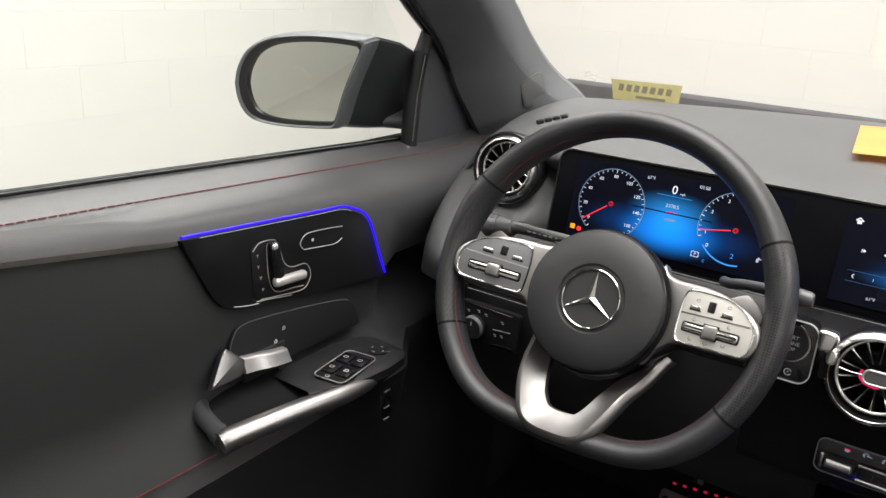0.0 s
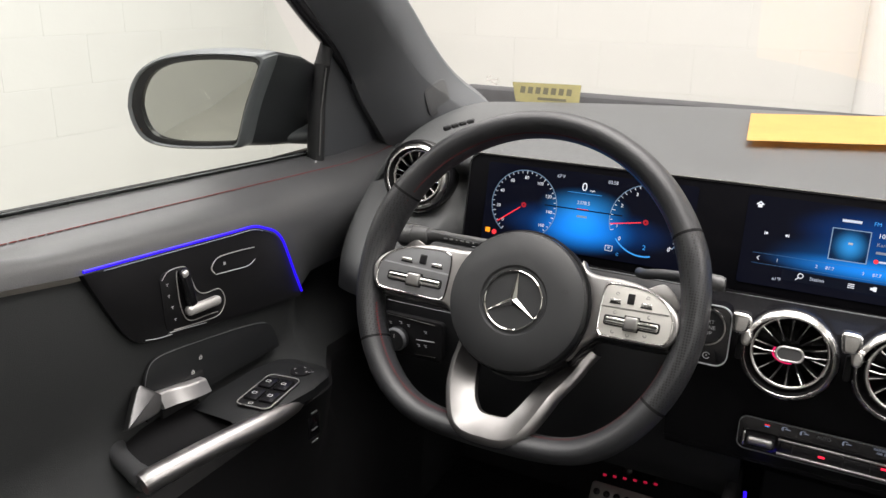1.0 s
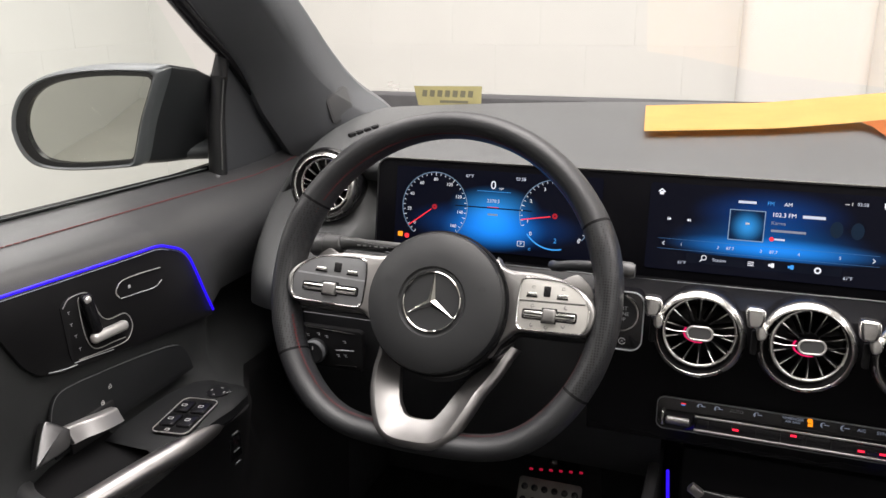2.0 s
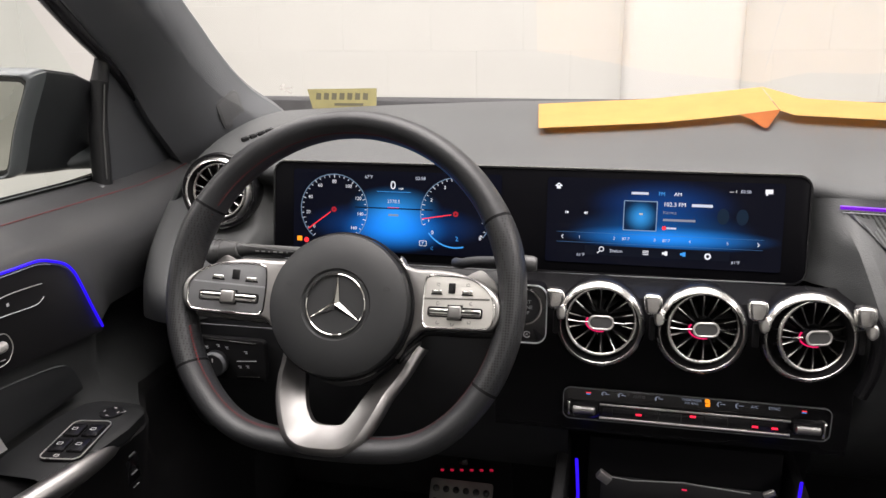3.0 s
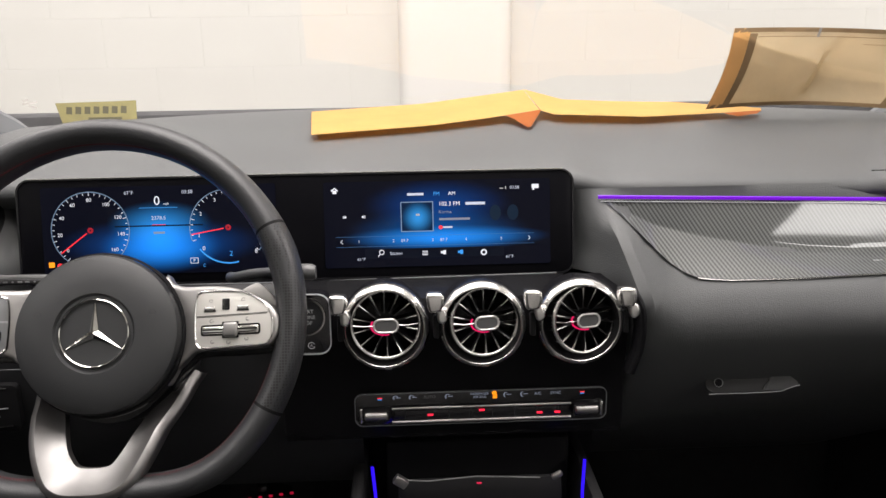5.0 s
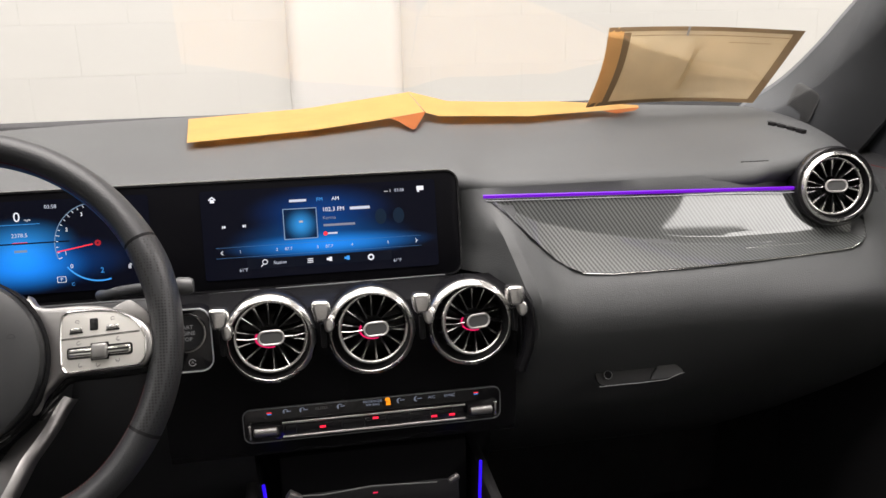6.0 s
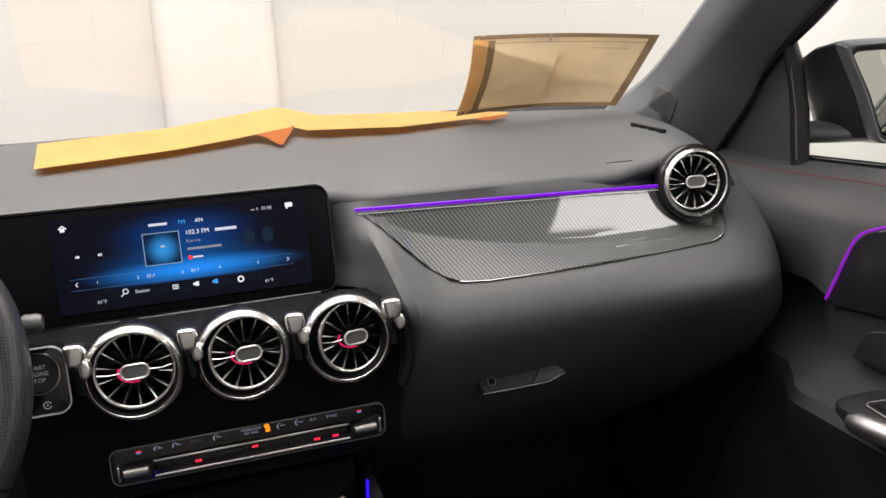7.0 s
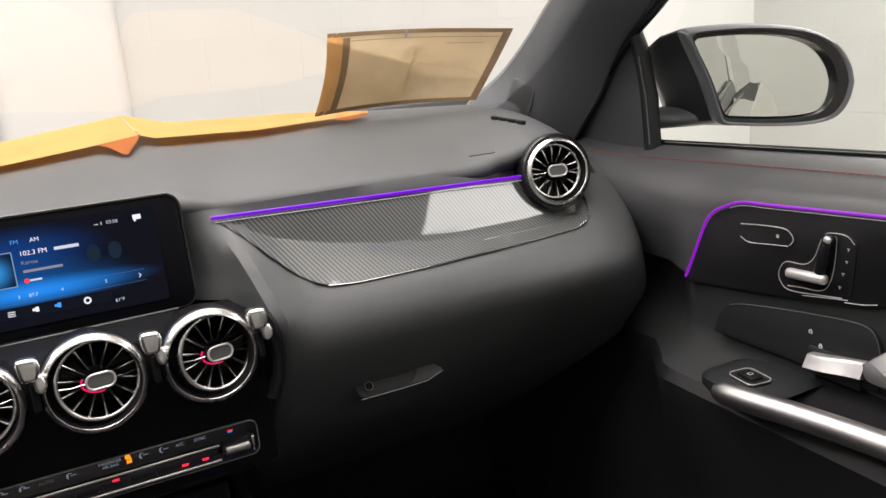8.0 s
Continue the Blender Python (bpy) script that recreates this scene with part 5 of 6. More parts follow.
def door(s, led, label, driver):
    d = thing("door_panel", pose(0, 0, 0), label, "car door", "front doors")
    ys = [-1.0, -0.8, -0.6, -0.5, -0.42, -0.36, -0.33, -0.30, -0.24, -0.18, -0.12, -0.10, -0.08, -0.06, -0.04, -0.02, 0.0, 0.04, 0.10, 0.16, 0.19, 0.22, 0.25, 0.28]
    # upper trim: sill, sloping ledge, fold; in front of the accent panel it rolls down in one piece
    rows = []
    for y in ys:
        f = max(0, y) * 0.02
        zs_, zf = sill_z(y), led_z(y)
        fade = ease(y, ((-0.12, 0), (-0.03, 1)))
        tuck = 0.030 * ease(y, ((-0.03, 0), (0.05, 1)))
        fold = [((0.666, zf + 0.018), (0.671, zf + 0.013)), ((0.655, zf + 0.0085), (0.6595, zf - 0.001)), ((0.6515, zf - 0.003), (0.6550 + 0.06 * tuck, zf - 0.018)), ((0.653, zf - 0.010), (0.6545 + 0.45 * tuck, zf - 0.050)), ((0.662, zf - 0.013), (0.656 + tuck, 0.962))]
        rows.append((y, [side(s, 0.752, y, zs_ - 0.03), side(s, 0.748, y, zs_ - 0.004), side(s, 0.742, y, zs_), side(s, 0.728, y, zs_ + 0.0005), side(s, 0.705, y, zs_ - 0.008), side(s, 0.687 - f, y, zs_ - 0.0155 + 0.1 * f)]
                     + [side(s, p[0] + (q[0] - p[0]) * fade - f, y, p[1] + (q[1] - p[1]) * fade) for p, q in fold]))
    part("upper_trim", loft([r[:9] for y, r in rows if y <= -0.10]), M_DOOR, d, "soft vinyl upper door trim")
    part("front_trim", loft([r for y, r in rows if y >= -0.10]), M_DOOR, d, "soft vinyl trim that rolls down beside the dashboard", 70)
    # one red seam along the ledge
    seam = [side(s, 0.6985 - 0.0004, y, sill_z(y) - 0.0100) for y in np.linspace(-0.9, 0.272, 130)]
    seam = [p for a, b in zip(seam, seam[1:]) for p in (a, [u + (v - u) * 0.8 for u, v in zip(a, b)])]
    stitch = [tube(seam[k:k + 2], 0.00062, 5) for k in range(0, len(seam) - 1, 2)]
    tagged(part("red_seam", merge(*stitch), M_THREAD, d, "red stitched seam"), kind="stuff")
    part("window_seal", tube([side(s, 0.744, y, sill_z(y) + 0.003) for y in np.linspace(-0.95, 0.125, 20)], 0.0036, 8), M_GLOSS, d, "black rubber window seal")
    # the highlight along the seal is a pale painted line
    part("seal_highlight", tube([side(s, 0.7405, y, sill_z(y) + 0.0042) for y in np.linspace(-0.95, 0.112, 20)], 0.0006, 5), M_SYMBOLDIM, d, "thin pale line drawn as a highlight on the seal")
    # cloth face below the fold
    rows = []
    for y in ys:
        zf = led_z(y)
        f = max(0, y) * 0.02
        fade = ease(y, ((-0.12, 0), (-0.06, 1)))
        back = ease(-y, ((0.20, 0), (0.42, 1)))
        away = 0.050 * ease(y, ((-0.030, 0), (0.0, 0.45), (0.025, 1)))
        rows.append([side(s, 0.660 - f - 0.0078 * fade + away, y, zf - 0.0105 - fade * (zf - 0.975)), side(s, 0.656 - f - 0.0015 * fade + away, y, zf - 0.02 - fade * (zf - 0.982)), side(s, 0.656 - f + away, y, 0.97 - 0.012 * fade), side(s, 0.660 - f + away, y, 0.93), side(s, 0.664 - f - 0.006 * back + away, y, 0.905),
                     side(s, 0.660 - f - 0.018 * back + away, y, 0.885), side(s, 0.640 - f - 0.026 * back + away, y, 0.868), side(s, 0.612 - f + away, y, 0.858), side(s, 0.604 - f + away, y, 0.845), side(s, 0.612 - f + away, y, 0.80), side(s, 0.64 - f, y, 0.72), side(s, 0.65 - f, y, 0.55), side(s, 0.66 - f, y, 0.36)])
    part("lower_panel", loft([r[:8] for r in rows]), M_CLOTH, d, "dark charcoal door lining")
    part("door_pocket", loft([r[7:] for r in rows]), M_INKBLACK, d, "black plastic door pocket below the armrest")
    rear = [side(s, 0.6125, y, 0.8655 - 0.01 * (y + 0.32)) for y in np.linspace(-0.9, -0.325, 30)]
    part("armrest_seam", tube(rear, 0.0007, 5), M_RIMTHREAD, d, "red stitched armrest seam")
    # accent panel framed by the light line
    L = [(-0.324, 0), (-0.26, 0), (-0.20, 0), (-0.14, 0), (-0.105, 0)]
    top = [(y, led_z(y) - 0.0005 + 0.001) for y, _ in L] + [(-0.085, 1.0585), (-0.068, 1.050), (-0.056, 1.037), (-0.046, 1.015), (-0.036, 0.990), (-0.024, 0.962)]
    low = [(-0.024, 0.956), (-0.11, 0.9660), (-0.1417, 0.9699), (-0.231, 0.9821), (-0.2682, 0.9908), (-0.2798, 0.998), (-0.2907, 1.0108), (-0.3042, 1.0361), (-0.317, 1.0617), (-0.322, 1.0735)]
    out = [(y, z) for y, z in top] + low
    pts = smooth_path([(y, z - 0.0035, 0) for y, z in top], 4)
    face = [(p[0], p[1]) for p in pts] + [(p[0], p[1]) for p in smooth_path([(y, z, 0) for y, z in low], 4)]
    X = 0.6505
    frame_m = Matrix(((0, 0, -s, s * X), (1, 0, 0, 0), (0, 1, 0, 0), (0, 0, 0, 1)))  # x -> y, y -> z, z -> inwards
    acc = part("accent_panel", plate(face, 0.008, 0.0008, 0.0), M_ACCENT, d, "gloss black accent panel", 40, frame_m)
    lp = smooth_path([(y, z, 0.0012) for y, z in top], 6)
    part("light_line", tube(lp, 0.0015, 8), led, acc, "glowing light line round the panel")
    part("light_edge", tube([(p[0] - 0.0005, p[1] - 0.0038, 0.001) for p in lp[2:30]], 0.0004, 5), M_SYMBOL, acc)
    # seat switches
    def line(name, pts, r, mat, label="", z=0.0012, n=5):
        return part(name, tube(smooth_path([(y, h, z) for y, h in pts], n), r, 6), mat, acc, label)

    base = [(-0.2420, 1.046), (-0.232, 1.0525), (-0.2115, 1.0515), (-0.2045, 1.045), (-0.1985, 1.024), (-0.1860, 1.0145), (-0.1640, 1.0125), (-0.1565, 0.9990), (-0.1605, 0.987), (-0.1725, 0.9815), (-0.2090, 0.985), (-0.2350, 0.989), (-0.2400, 1.000)]
    part("seat_base", plate([(p[0], p[1]) for p in smooth_path([(y, h, 0) for y, h in base], 4)], 0.002, 0.0006, 0.001), M_ACCENT, acc)
    line("seat_outline", [(-0.2394, 1.0450), (-0.2300, 1.0520), (-0.2110, 1.0510), (-0.2040, 1.0430), (-0.1967, 1.0229), (-0.1854, 1.0138), (-0.1640, 1.0118), (-0.1562, 0.9988), (-0.1600, 0.9880), (-0.1715, 0.9825), (-0.2087, 0.9866), (-0.2300, 0.9895)], 0.0005, M_LINE, "chrome outline")
    line("seat_outline", [(-0.2190, 1.0490), (-0.2206, 1.0431), (-0.2192, 1.0150), (-0.2140, 0.9975), (-0.2042, 0.9905), (-0.1850, 0.9890), (-0.1680, 0.9870)], 0.0005, M_LINE, "chrome outline")
    line("seat_outline", [(-0.2360, 0.9890), (-0.2100, 0.9850), (-0.1858, 0.9810)], 0.0005, M_SYMBOL)
    # gleam near the panel's lower edge, painted as a pale line
    line("painted_gleam", [(-0.2660, 0.9925), (-0.2500, 0.9885), (-0.2330, 0.9860)], 0.0005, M_SYMBOL)
    part("backrest_switch", box(0.0125, 0.0440, 0.010, 0.0045, pose(-0.2120, 1.0300, 0.006, 0, 0, 12), 4), M_GLOSS, acc, "black seat back switch")
    part("switch_tip", box(0.0085, 0.0075, 0.006, 0.0028, pose(-0.2165, 1.0465, 0.0085, 0, 0, 12), 3), M_LINE, acc, "chrome switch tip")
    part("cushion_switch", box(0.0470, 0.0105, 0.010, 0.0045, pose(-0.1935, 1.0045, 0.007, 0, 0, -3), 4), M_LINE, acc, "chrome seat cushion switch")
    for y, h in ((-0.2335, 1.0385), (-0.2325, 1.0262), (-0.2295, 1.0134), (-0.2270, 0.9995)):
        part("memory_mark", merge(bar(0.0032, 0.0008, y, h + 0.0012, 0.0014), bar(0.0008, 0.0030, y, h, 0.0014)), M_SYMBOL, acc)
    line("memory_outline", [(-0.1049, 1.0415), (-0.1300, 1.0445), (-0.1590, 1.0462), (-0.1686, 1.0424), (-0.1720, 1.0361), (-0.1680, 1.0300)], 0.0006, M_LINE)
    line("memory_outline", [(-0.1663, 1.0285), (-0.1400, 1.0255), (-0.1162, 1.0232), (-0.1050, 1.0275)], 0.0005, M_SYMBOL)
    part("memory_mark", bar(0.0034, 0.0034, -0.1527, 1.0367, 0.001), M_SYMBOL, acc)
    # pull recess, lock keys and handle
    rim_pts = [(-0.2720, 0.9420), (-0.2660, 0.9590), (-0.2556, 0.9672), (-0.2300, 0.9670), (-0.1653, 0.9590), (-0.1137, 0.9505), (-0.0900, 0.9440)]
    rec = part("pull_recess", plate([(p[0], p[1]) for p in smooth_path([(y, h, 0) for y, h in [(-0.272, 0.905), *rim_pts, (-0.076, 0.930), (-0.067, 0.905)]], 4)], 0.003, 0.0008, -0.0015), M_ARM, d, "black recess behind the handle", 40, frame_m)
    part("recess_edge", tube(smooth_path([(y, h, -0.001) for y, h in rim_pts], 5), 0.0004, 5), M_PILLAR, rec)
    for y, h in ((-0.1962, 0.9450), (-0.2085, 0.9328)):
        part("lock_mark", merge(ring(rounded(0.0042, 0.0030, 0.0005, 2, y, h - 0.001), rounded(0.0026, 0.0016, 0.0005, 2, y, h - 0.001), 0.0002, -0.0006), arc(y, h + 0.0006, 0.0014, 0.0006, 0, 180, 8, -0.0006)), M_PRINT, rec, "small lock symbol")
    hrows = []
    for k in range(9):
        t = k / 8
        y = -0.2010 - 0.0610 * t
        zt, zb_ = 0.9245 + 0.0105 * t, 0.9100 + 0.0080 * t
        g = 0.004 * math.sin(math.pi * min(1, t + 0.25))
        hrows.append([(y, zt, 0.0), (y, zt, 0.0055 + g), (y, zt - 0.0012, 0.0070 + g), (y, zt - 0.0030, 0.0078 + g), (y, (zt + zb_) / 2 - 0.001, 0.0105 + g), (y, zb_ + 0.0015, 0.0132 + g), (y, zb_, 0.010), (y, zb_, 0.0)])
    hd = part("door_handle", loft(hrows, True, True), M_HANDLE, d, "satin chrome door handle", 60, frame_m)
    part("handle_root", plate([(p[0], p[1]) for p in smooth_path([(-0.2600, 0.9325, 0), (-0.2740, 0.9470, 0), (-0.2785, 0.9505, 0), (-0.2830, 0.9480, 0), (-0.2900, 0.9405, 0), (-0.3060, 0.9205, 0), (-0.3040, 0.9178, 0), (-0.2720, 0.9178, 0), (-0.2640, 0.9230, 0)], 3)], 0.008, 0.0016, 0.007, 3), M_ROOT, hd, "grey metal root of the handle", at=pose(-0.285, 0.932, 0.006, -22) @ pose(0.285, -0.932, -0.004))
    part("handle_back", box(0.06, 0.03, 0.006, 0.002, pose(-0.225, 0.915, -0.002)), M_INKBLACK, hd)
    # armrest console with the grab bar
    rows = []
    for y, xo, xi, zt in ((-0.215, 0.650, 0.590, 0.893), (-0.19, 0.650, 0.572, 0.897), (-0.12, 0.648, 0.563, 0.898), (-0.085, 0.640, 0.567, 0.897), (-0.066, 0.632, 0.580, 0.892), (-0.058, 0.625, 0.60, 0.880)):
        y -= 0 if driver else 0.053 * ease(y, ((-0.215, 0), (-0.10, 1)))
        rows.append([side(s, xo + 0.01, y, zt - 0.01), side(s, xo, y, zt), side(s, xi + 0.008, y, zt), side(s, xi + 0.001, y, zt - 0.004), side(s, xi + 0.001, y, zt - 0.014), side(s, xi + 0.020, y, zt - 0.034), side(s, xi + 0.060, y, zt - 0.060)])
    part("armrest", loft(rows), M_ARM, d, "matt black armrest console")
    bar_pts = smooth_path([side(s, 0.597, -0.332, 0.888), side(s, 0.594, -0.318, 0.890), side(s, 0.583, -0.25, 0.8895), side(s, 0.573, -0.185, 0.8865), side(s, 0.5715, -0.150, 0.8835), side(s, 0.578, -0.120, 0.878)][:6 if driver else 5], 5)
    part("grab_bar", tube(bar_pts, ([0.0108] * 3 + [0.0112] * (len(bar_pts) - 13) + [0.0105, 0.010, 0.0095, 0.009, 0.0085, 0.008, 0.007, 0.006, 0.005, 0.004]) if driver else [0.0126] * (len(bar_pts) - 3) + [0.0124, 0.0115, 0.0095], 14), M_SILVER, d, "satin silver grab bar")
    part("grab_bar_end", tube(smooth_path([side(s, 0.666, -0.262, 0.894), side(s, 0.670, -0.290, 0.893), side(s, 0.657, -0.308, 0.890), side(s, 0.628, -0.317, 0.887), side(s, 0.600, -0.324, 0.886)], 4), [0.004, 0.006, 0.008] + [0.0095] * 11 + [0.0105] * 3, 12), M_DOOR, d, "soft vinyl lip at the end of the storage cup")
    part("cup_floor", loft([[side(s, 0.668, y, 0.902), side(s, 0.655, y, 0.893), side(s, 0.60, y, 0.879), side(s, 0.585, y, 0.880)] for y in (-0.308, -0.25, -0.2)]), M_SLOT, d, "gloss black storage cup")
    wide, long = (0.041, 0.072) if driver else (0.030, 0.037)
    sw = part("switch_plate", plate(rounded(wide, long, 0.008), 0.003, 0.0006, 0.0), M_ACCENT, d, "gloss black window switch plate", 40, pose(s * 0.5962, -0.1555 if driver else -0.170, 0.9000, 0, 0, s * -8))
    part("plate_edge", ring(rounded(wide, long, 0.008), rounded(wide - 0.0018, long - 0.0018, 0.0072), 0.001, 0.0008), M_LINE, sw, "thin chrome edge")
    for k in range(4 if driver else 1):
        dx, dy = ((-0.0095 if k % 2 else 0.0095), (-0.013 + 0.028 * (k // 2))) if driver else (0.0, 0.0)
        part("window_switch", box(0.0165, 0.022, 0.005, 0.002, pose(dx, dy, 0.0006)), M_GLOSS, sw, "black window switch")
        part("switch_mark", ring(rounded(0.0055, 0.0045, 0.0006, 1, dx, dy), rounded(0.0043, 0.0033, 0.0006, 1, dx, dy), 0.0001, 0.0034), M_PRINT, sw)
    if driver:
        part("lock_mark", ring(rounded(0.0050, 0.0040, 0.0006, 1, -0.004, -0.030), rounded(0.0036, 0.0026, 0.0006, 1, -0.004, -0.030), 0.0001, 0.0006), M_PRINT, sw)
        key = part("mirror_key", lathe(((0.0125, -0.001), (0.0120, 0.0008), (0.0, 0.0008)), 24), M_ACCENT, d, "round mirror adjusting key", at=pose(-0.597, -0.0985, 0.8985))
        for k in range(4):
            a = radians(90 * k)
            part("mirror_key_mark", bar(0.0034, 0.0012, 0.0080 * math.cos(a), 0.0080 * math.sin(a), 0.0012, math.degrees(a) + 90), M_PRINT, key)
        part("fold_key_mark", bar(0.006, 0.001, 0.013, 0.002, 0.0012, 50), M_SYMBOL, key)
        part("lock_pin", lathe(((0.0, 0.0016), (0.0030, 0.0014), (0.0042, 0.0)), 14), M_SYMBOLDIM, d, "small lock pin in the sill", at=pose(-0.717, 0.1021, 1.0925))
        part("boot_key", box(0.001, 0.02, 0.028, 0.0005, pose(-0.571, -0.112, 0.842)), M_PIANO, d, "small tailgate key")
        for z in (0.8597, 0.8385, 0.8229):
            part("boot_key_mark", box(0.0012, 0.010, 0.0012, 0, pose(-0.5700, -0.112, z)), M_SYMBOLDIM, d)
    # mirror corner and window frame
    part("corner_trim", loft([[side(s, 0.722, y, z) for y, z in a] for a in (((0.125, 1.094), (0.135, 1.17), (0.150, 1.246)), ((0.20, 1.088), (0.19, 1.15), (0.176, 1.222)), ((0.30, 1.078), (0.262, 1.12), (0.215, 1.185)))]), M_SAIL, d, "black mirror corner trim")
    part("frame_post", tube([side(s, 0.726, 0.116, 1.092), side(s, 0.727, 0.124, 1.16), side(s, 0.7245, 0.136, 1.218), side(s, 0.722, 0.146, 1.246)], [0.0120, 0.0118, 0.0112, 0.0100], 12), M_ARM, d, "black window post")
    # highlights of the black post and rail, drawn as thin grey lines
    part("post_highlight", tube([side(s, 0.7150, 0.1105, 1.100), side(s, 0.7158, 0.1185, 1.16), side(s, 0.7135, 0.1300, 1.215)], 0.0009, 6), M_STALK, d)
    part("rail_highlight", tube(smooth_path([side(s, 0.704, 0.200, 1.197), side(s, 0.706, 0.148, 1.247), side(s, 0.703, 0.090, 1.289), side(s, 0.689, -0.042, 1.386)], 4), 0.0012, 6), M_SYMBOLDIM, d)
    part("frame_rail", tube(smooth_path([side(s, 0.715, 0.205, 1.195), side(s, 0.718, 0.152, 1.246), side(s, 0.716, 0.093, 1.288), side(s, 0.702, -0.04, 1.385), side(s, 0.670, -0.24, 1.51), side(s, 0.640, -0.5, 1.60), side(s, 0.630, -0.95, 1.62)], 4), 0.0125, 10), M_GLOSS, d, "black upper window frame")
    gl = part("door_window", loft([[side(s, 0.738, y, sill_z(y)), side(s, 0.722, y, 1.30), side(s, 0.66, y, 1.58)] for y in (-0.95, -0.4)] + [[side(s, 0.738, 0.115, 1.095), side(s, 0.724, 0.10, 1.22), side(s, 0.70, -0.05, 1.38)]]), M_GLASS, d, "clear door window", toward=(0, -0.7, 1.2))
    gl.visible_shadow = False
    return d


door(-1, M_LED_BLUE, "dark driver door with a blue light line and red stitching", True)
door(1, M_LED_VIOLET, "dark passenger door with a violet light line and red stitching", False)

# ---- door mirrors ----


def door_mirror(s, label):
    m = thing("door_mirror", pose(s * 0.848, 0.06, 1.1700 if s < 0 else 1.1775), label, "mirror", "door mirrors")
    glass_out = [(-0.124, -0.010), (-0.121, -0.030), (-0.112, -0.048), (-0.096, -0.0585), (-0.065, -0.0625), (-0.02, -0.061), (0.030, -0.056), (0.041, -0.053), (0.047, -0.044), (0.064, 0.004), (0.089, 0.058), (0.089, 0.066), (0.080, 0.0695), (0.03, 0.0705), (-0.02, 0.067), (-0.065, 0.058), (-0.098, 0.040), (-0.117, 0.014)]
    cen = Vector((-0.018, 0.004))
    smooth = [(p[0], p[1]) for p in smooth_path([(x, z, 0) for x, z in glass_out] + [(*glass_out[0], 0)], 4)[:-1]]

    def loop(k, y, dx=0.0, dz=0.0):
        return [(s * (-(cen.x + (x - cen.x) * k) - dx), y, cen.y + (z - cen.y) * k + dz) for x, z in smooth]

    turn = pose(-s * 0.0085, 0, 0, 3, 0, 9 if s < 0 else -27) @ Matrix.Diagonal((0.945, 1, 0.915, 1))
    aim = pose(0, 0, 0) if s < 0 else pose(0, 0.0035, 0, -4.7, 0, 2.2)
    part("mirror_glass", loft([loop(0.91, -0.028, 0.006), loop(0.5, -0.0283, 0.006), loop(0.0005, -0.0284, 0.006)], True), M_MIRROR, m, "silver mirror glass", at=turn @ aim)
    part("glass_rim", loft([loop(0.90, -0.014, 0.006), loop(0.90, -0.027, 0.006), loop(0.915, -0.032, 0.006), loop(1.0, -0.033)], True), M_GLOSS, m, "black rim round the glass", at=turn)
    part("housing_rim", loft([loop(1.0, -0.032), loop(1.04, -0.0345), loop(1.08, -0.032), loop(1.105, -0.022), loop(1.11, -0.006)], True), M_MIRRORSHELL, m, "grey rim of the mirror housing", 75, turn)
    # sides darker than the rim: their shade is in the colour
    part("housing", loft([loop(1.11, -0.006), loop(1.10, 0.010, 0.008, -0.004), loop(1.08, 0.03, 0.020, -0.009), loop(0.95, 0.065, 0.044, -0.021), loop(0.73, 0.095, 0.058, -0.029), loop(0.4, 0.112, 0.062, -0.032), loop(0.001, 0.115, 0.062, -0.032)], True), M_MIRRORSHADED, m, "mirror housing, darkened for the shade on its sides", 75, turn)
    # the foot swells smoothly out of the door corner into the housing
    foot = []
    for x, y, z, ry, rz in ((0.725, 0.180, 1.124, 0.046, 0.022), (0.745, 0.172, 1.120, 0.044, 0.017), (0.765, 0.162, 1.118, 0.044, 0.0145), (0.785, 0.150, 1.1185, 0.045, 0.0145), (0.805, 0.136, 1.1215, 0.046, 0.017), (0.825, 0.122, 1.1265, 0.046, 0.021), (0.850, 0.108, 1.133, 0.044, 0.025)):
        foot.append([(s * (x - 0.840), y - 0.06 + ry * math.cos(q), z - 1.17 + rz * math.sin(q)) for q in [2 * math.pi * k / 18 for k in range(18)]])
    part("foot", loft(foot, True, True), M_MIRRORSHELL, m, "dark mirror foot", 70)
    return m


M_MIRRORSHADED = material("mirror_shell_shaded", (0.020, 0.021, 0.023), 0.35, vary=0.05, vary_scale=12)
M_MIRRORSHELL = material("mirror_shell_paint", (0.100, 0.106, 0.112), 0.42, 0.1, vary=0.05, vary_scale=12)
door_mirror(-1, "dark grey driver door mirror showing a white wall")
door_mirror(1, "dark grey passenger door mirror showing the side of the car")

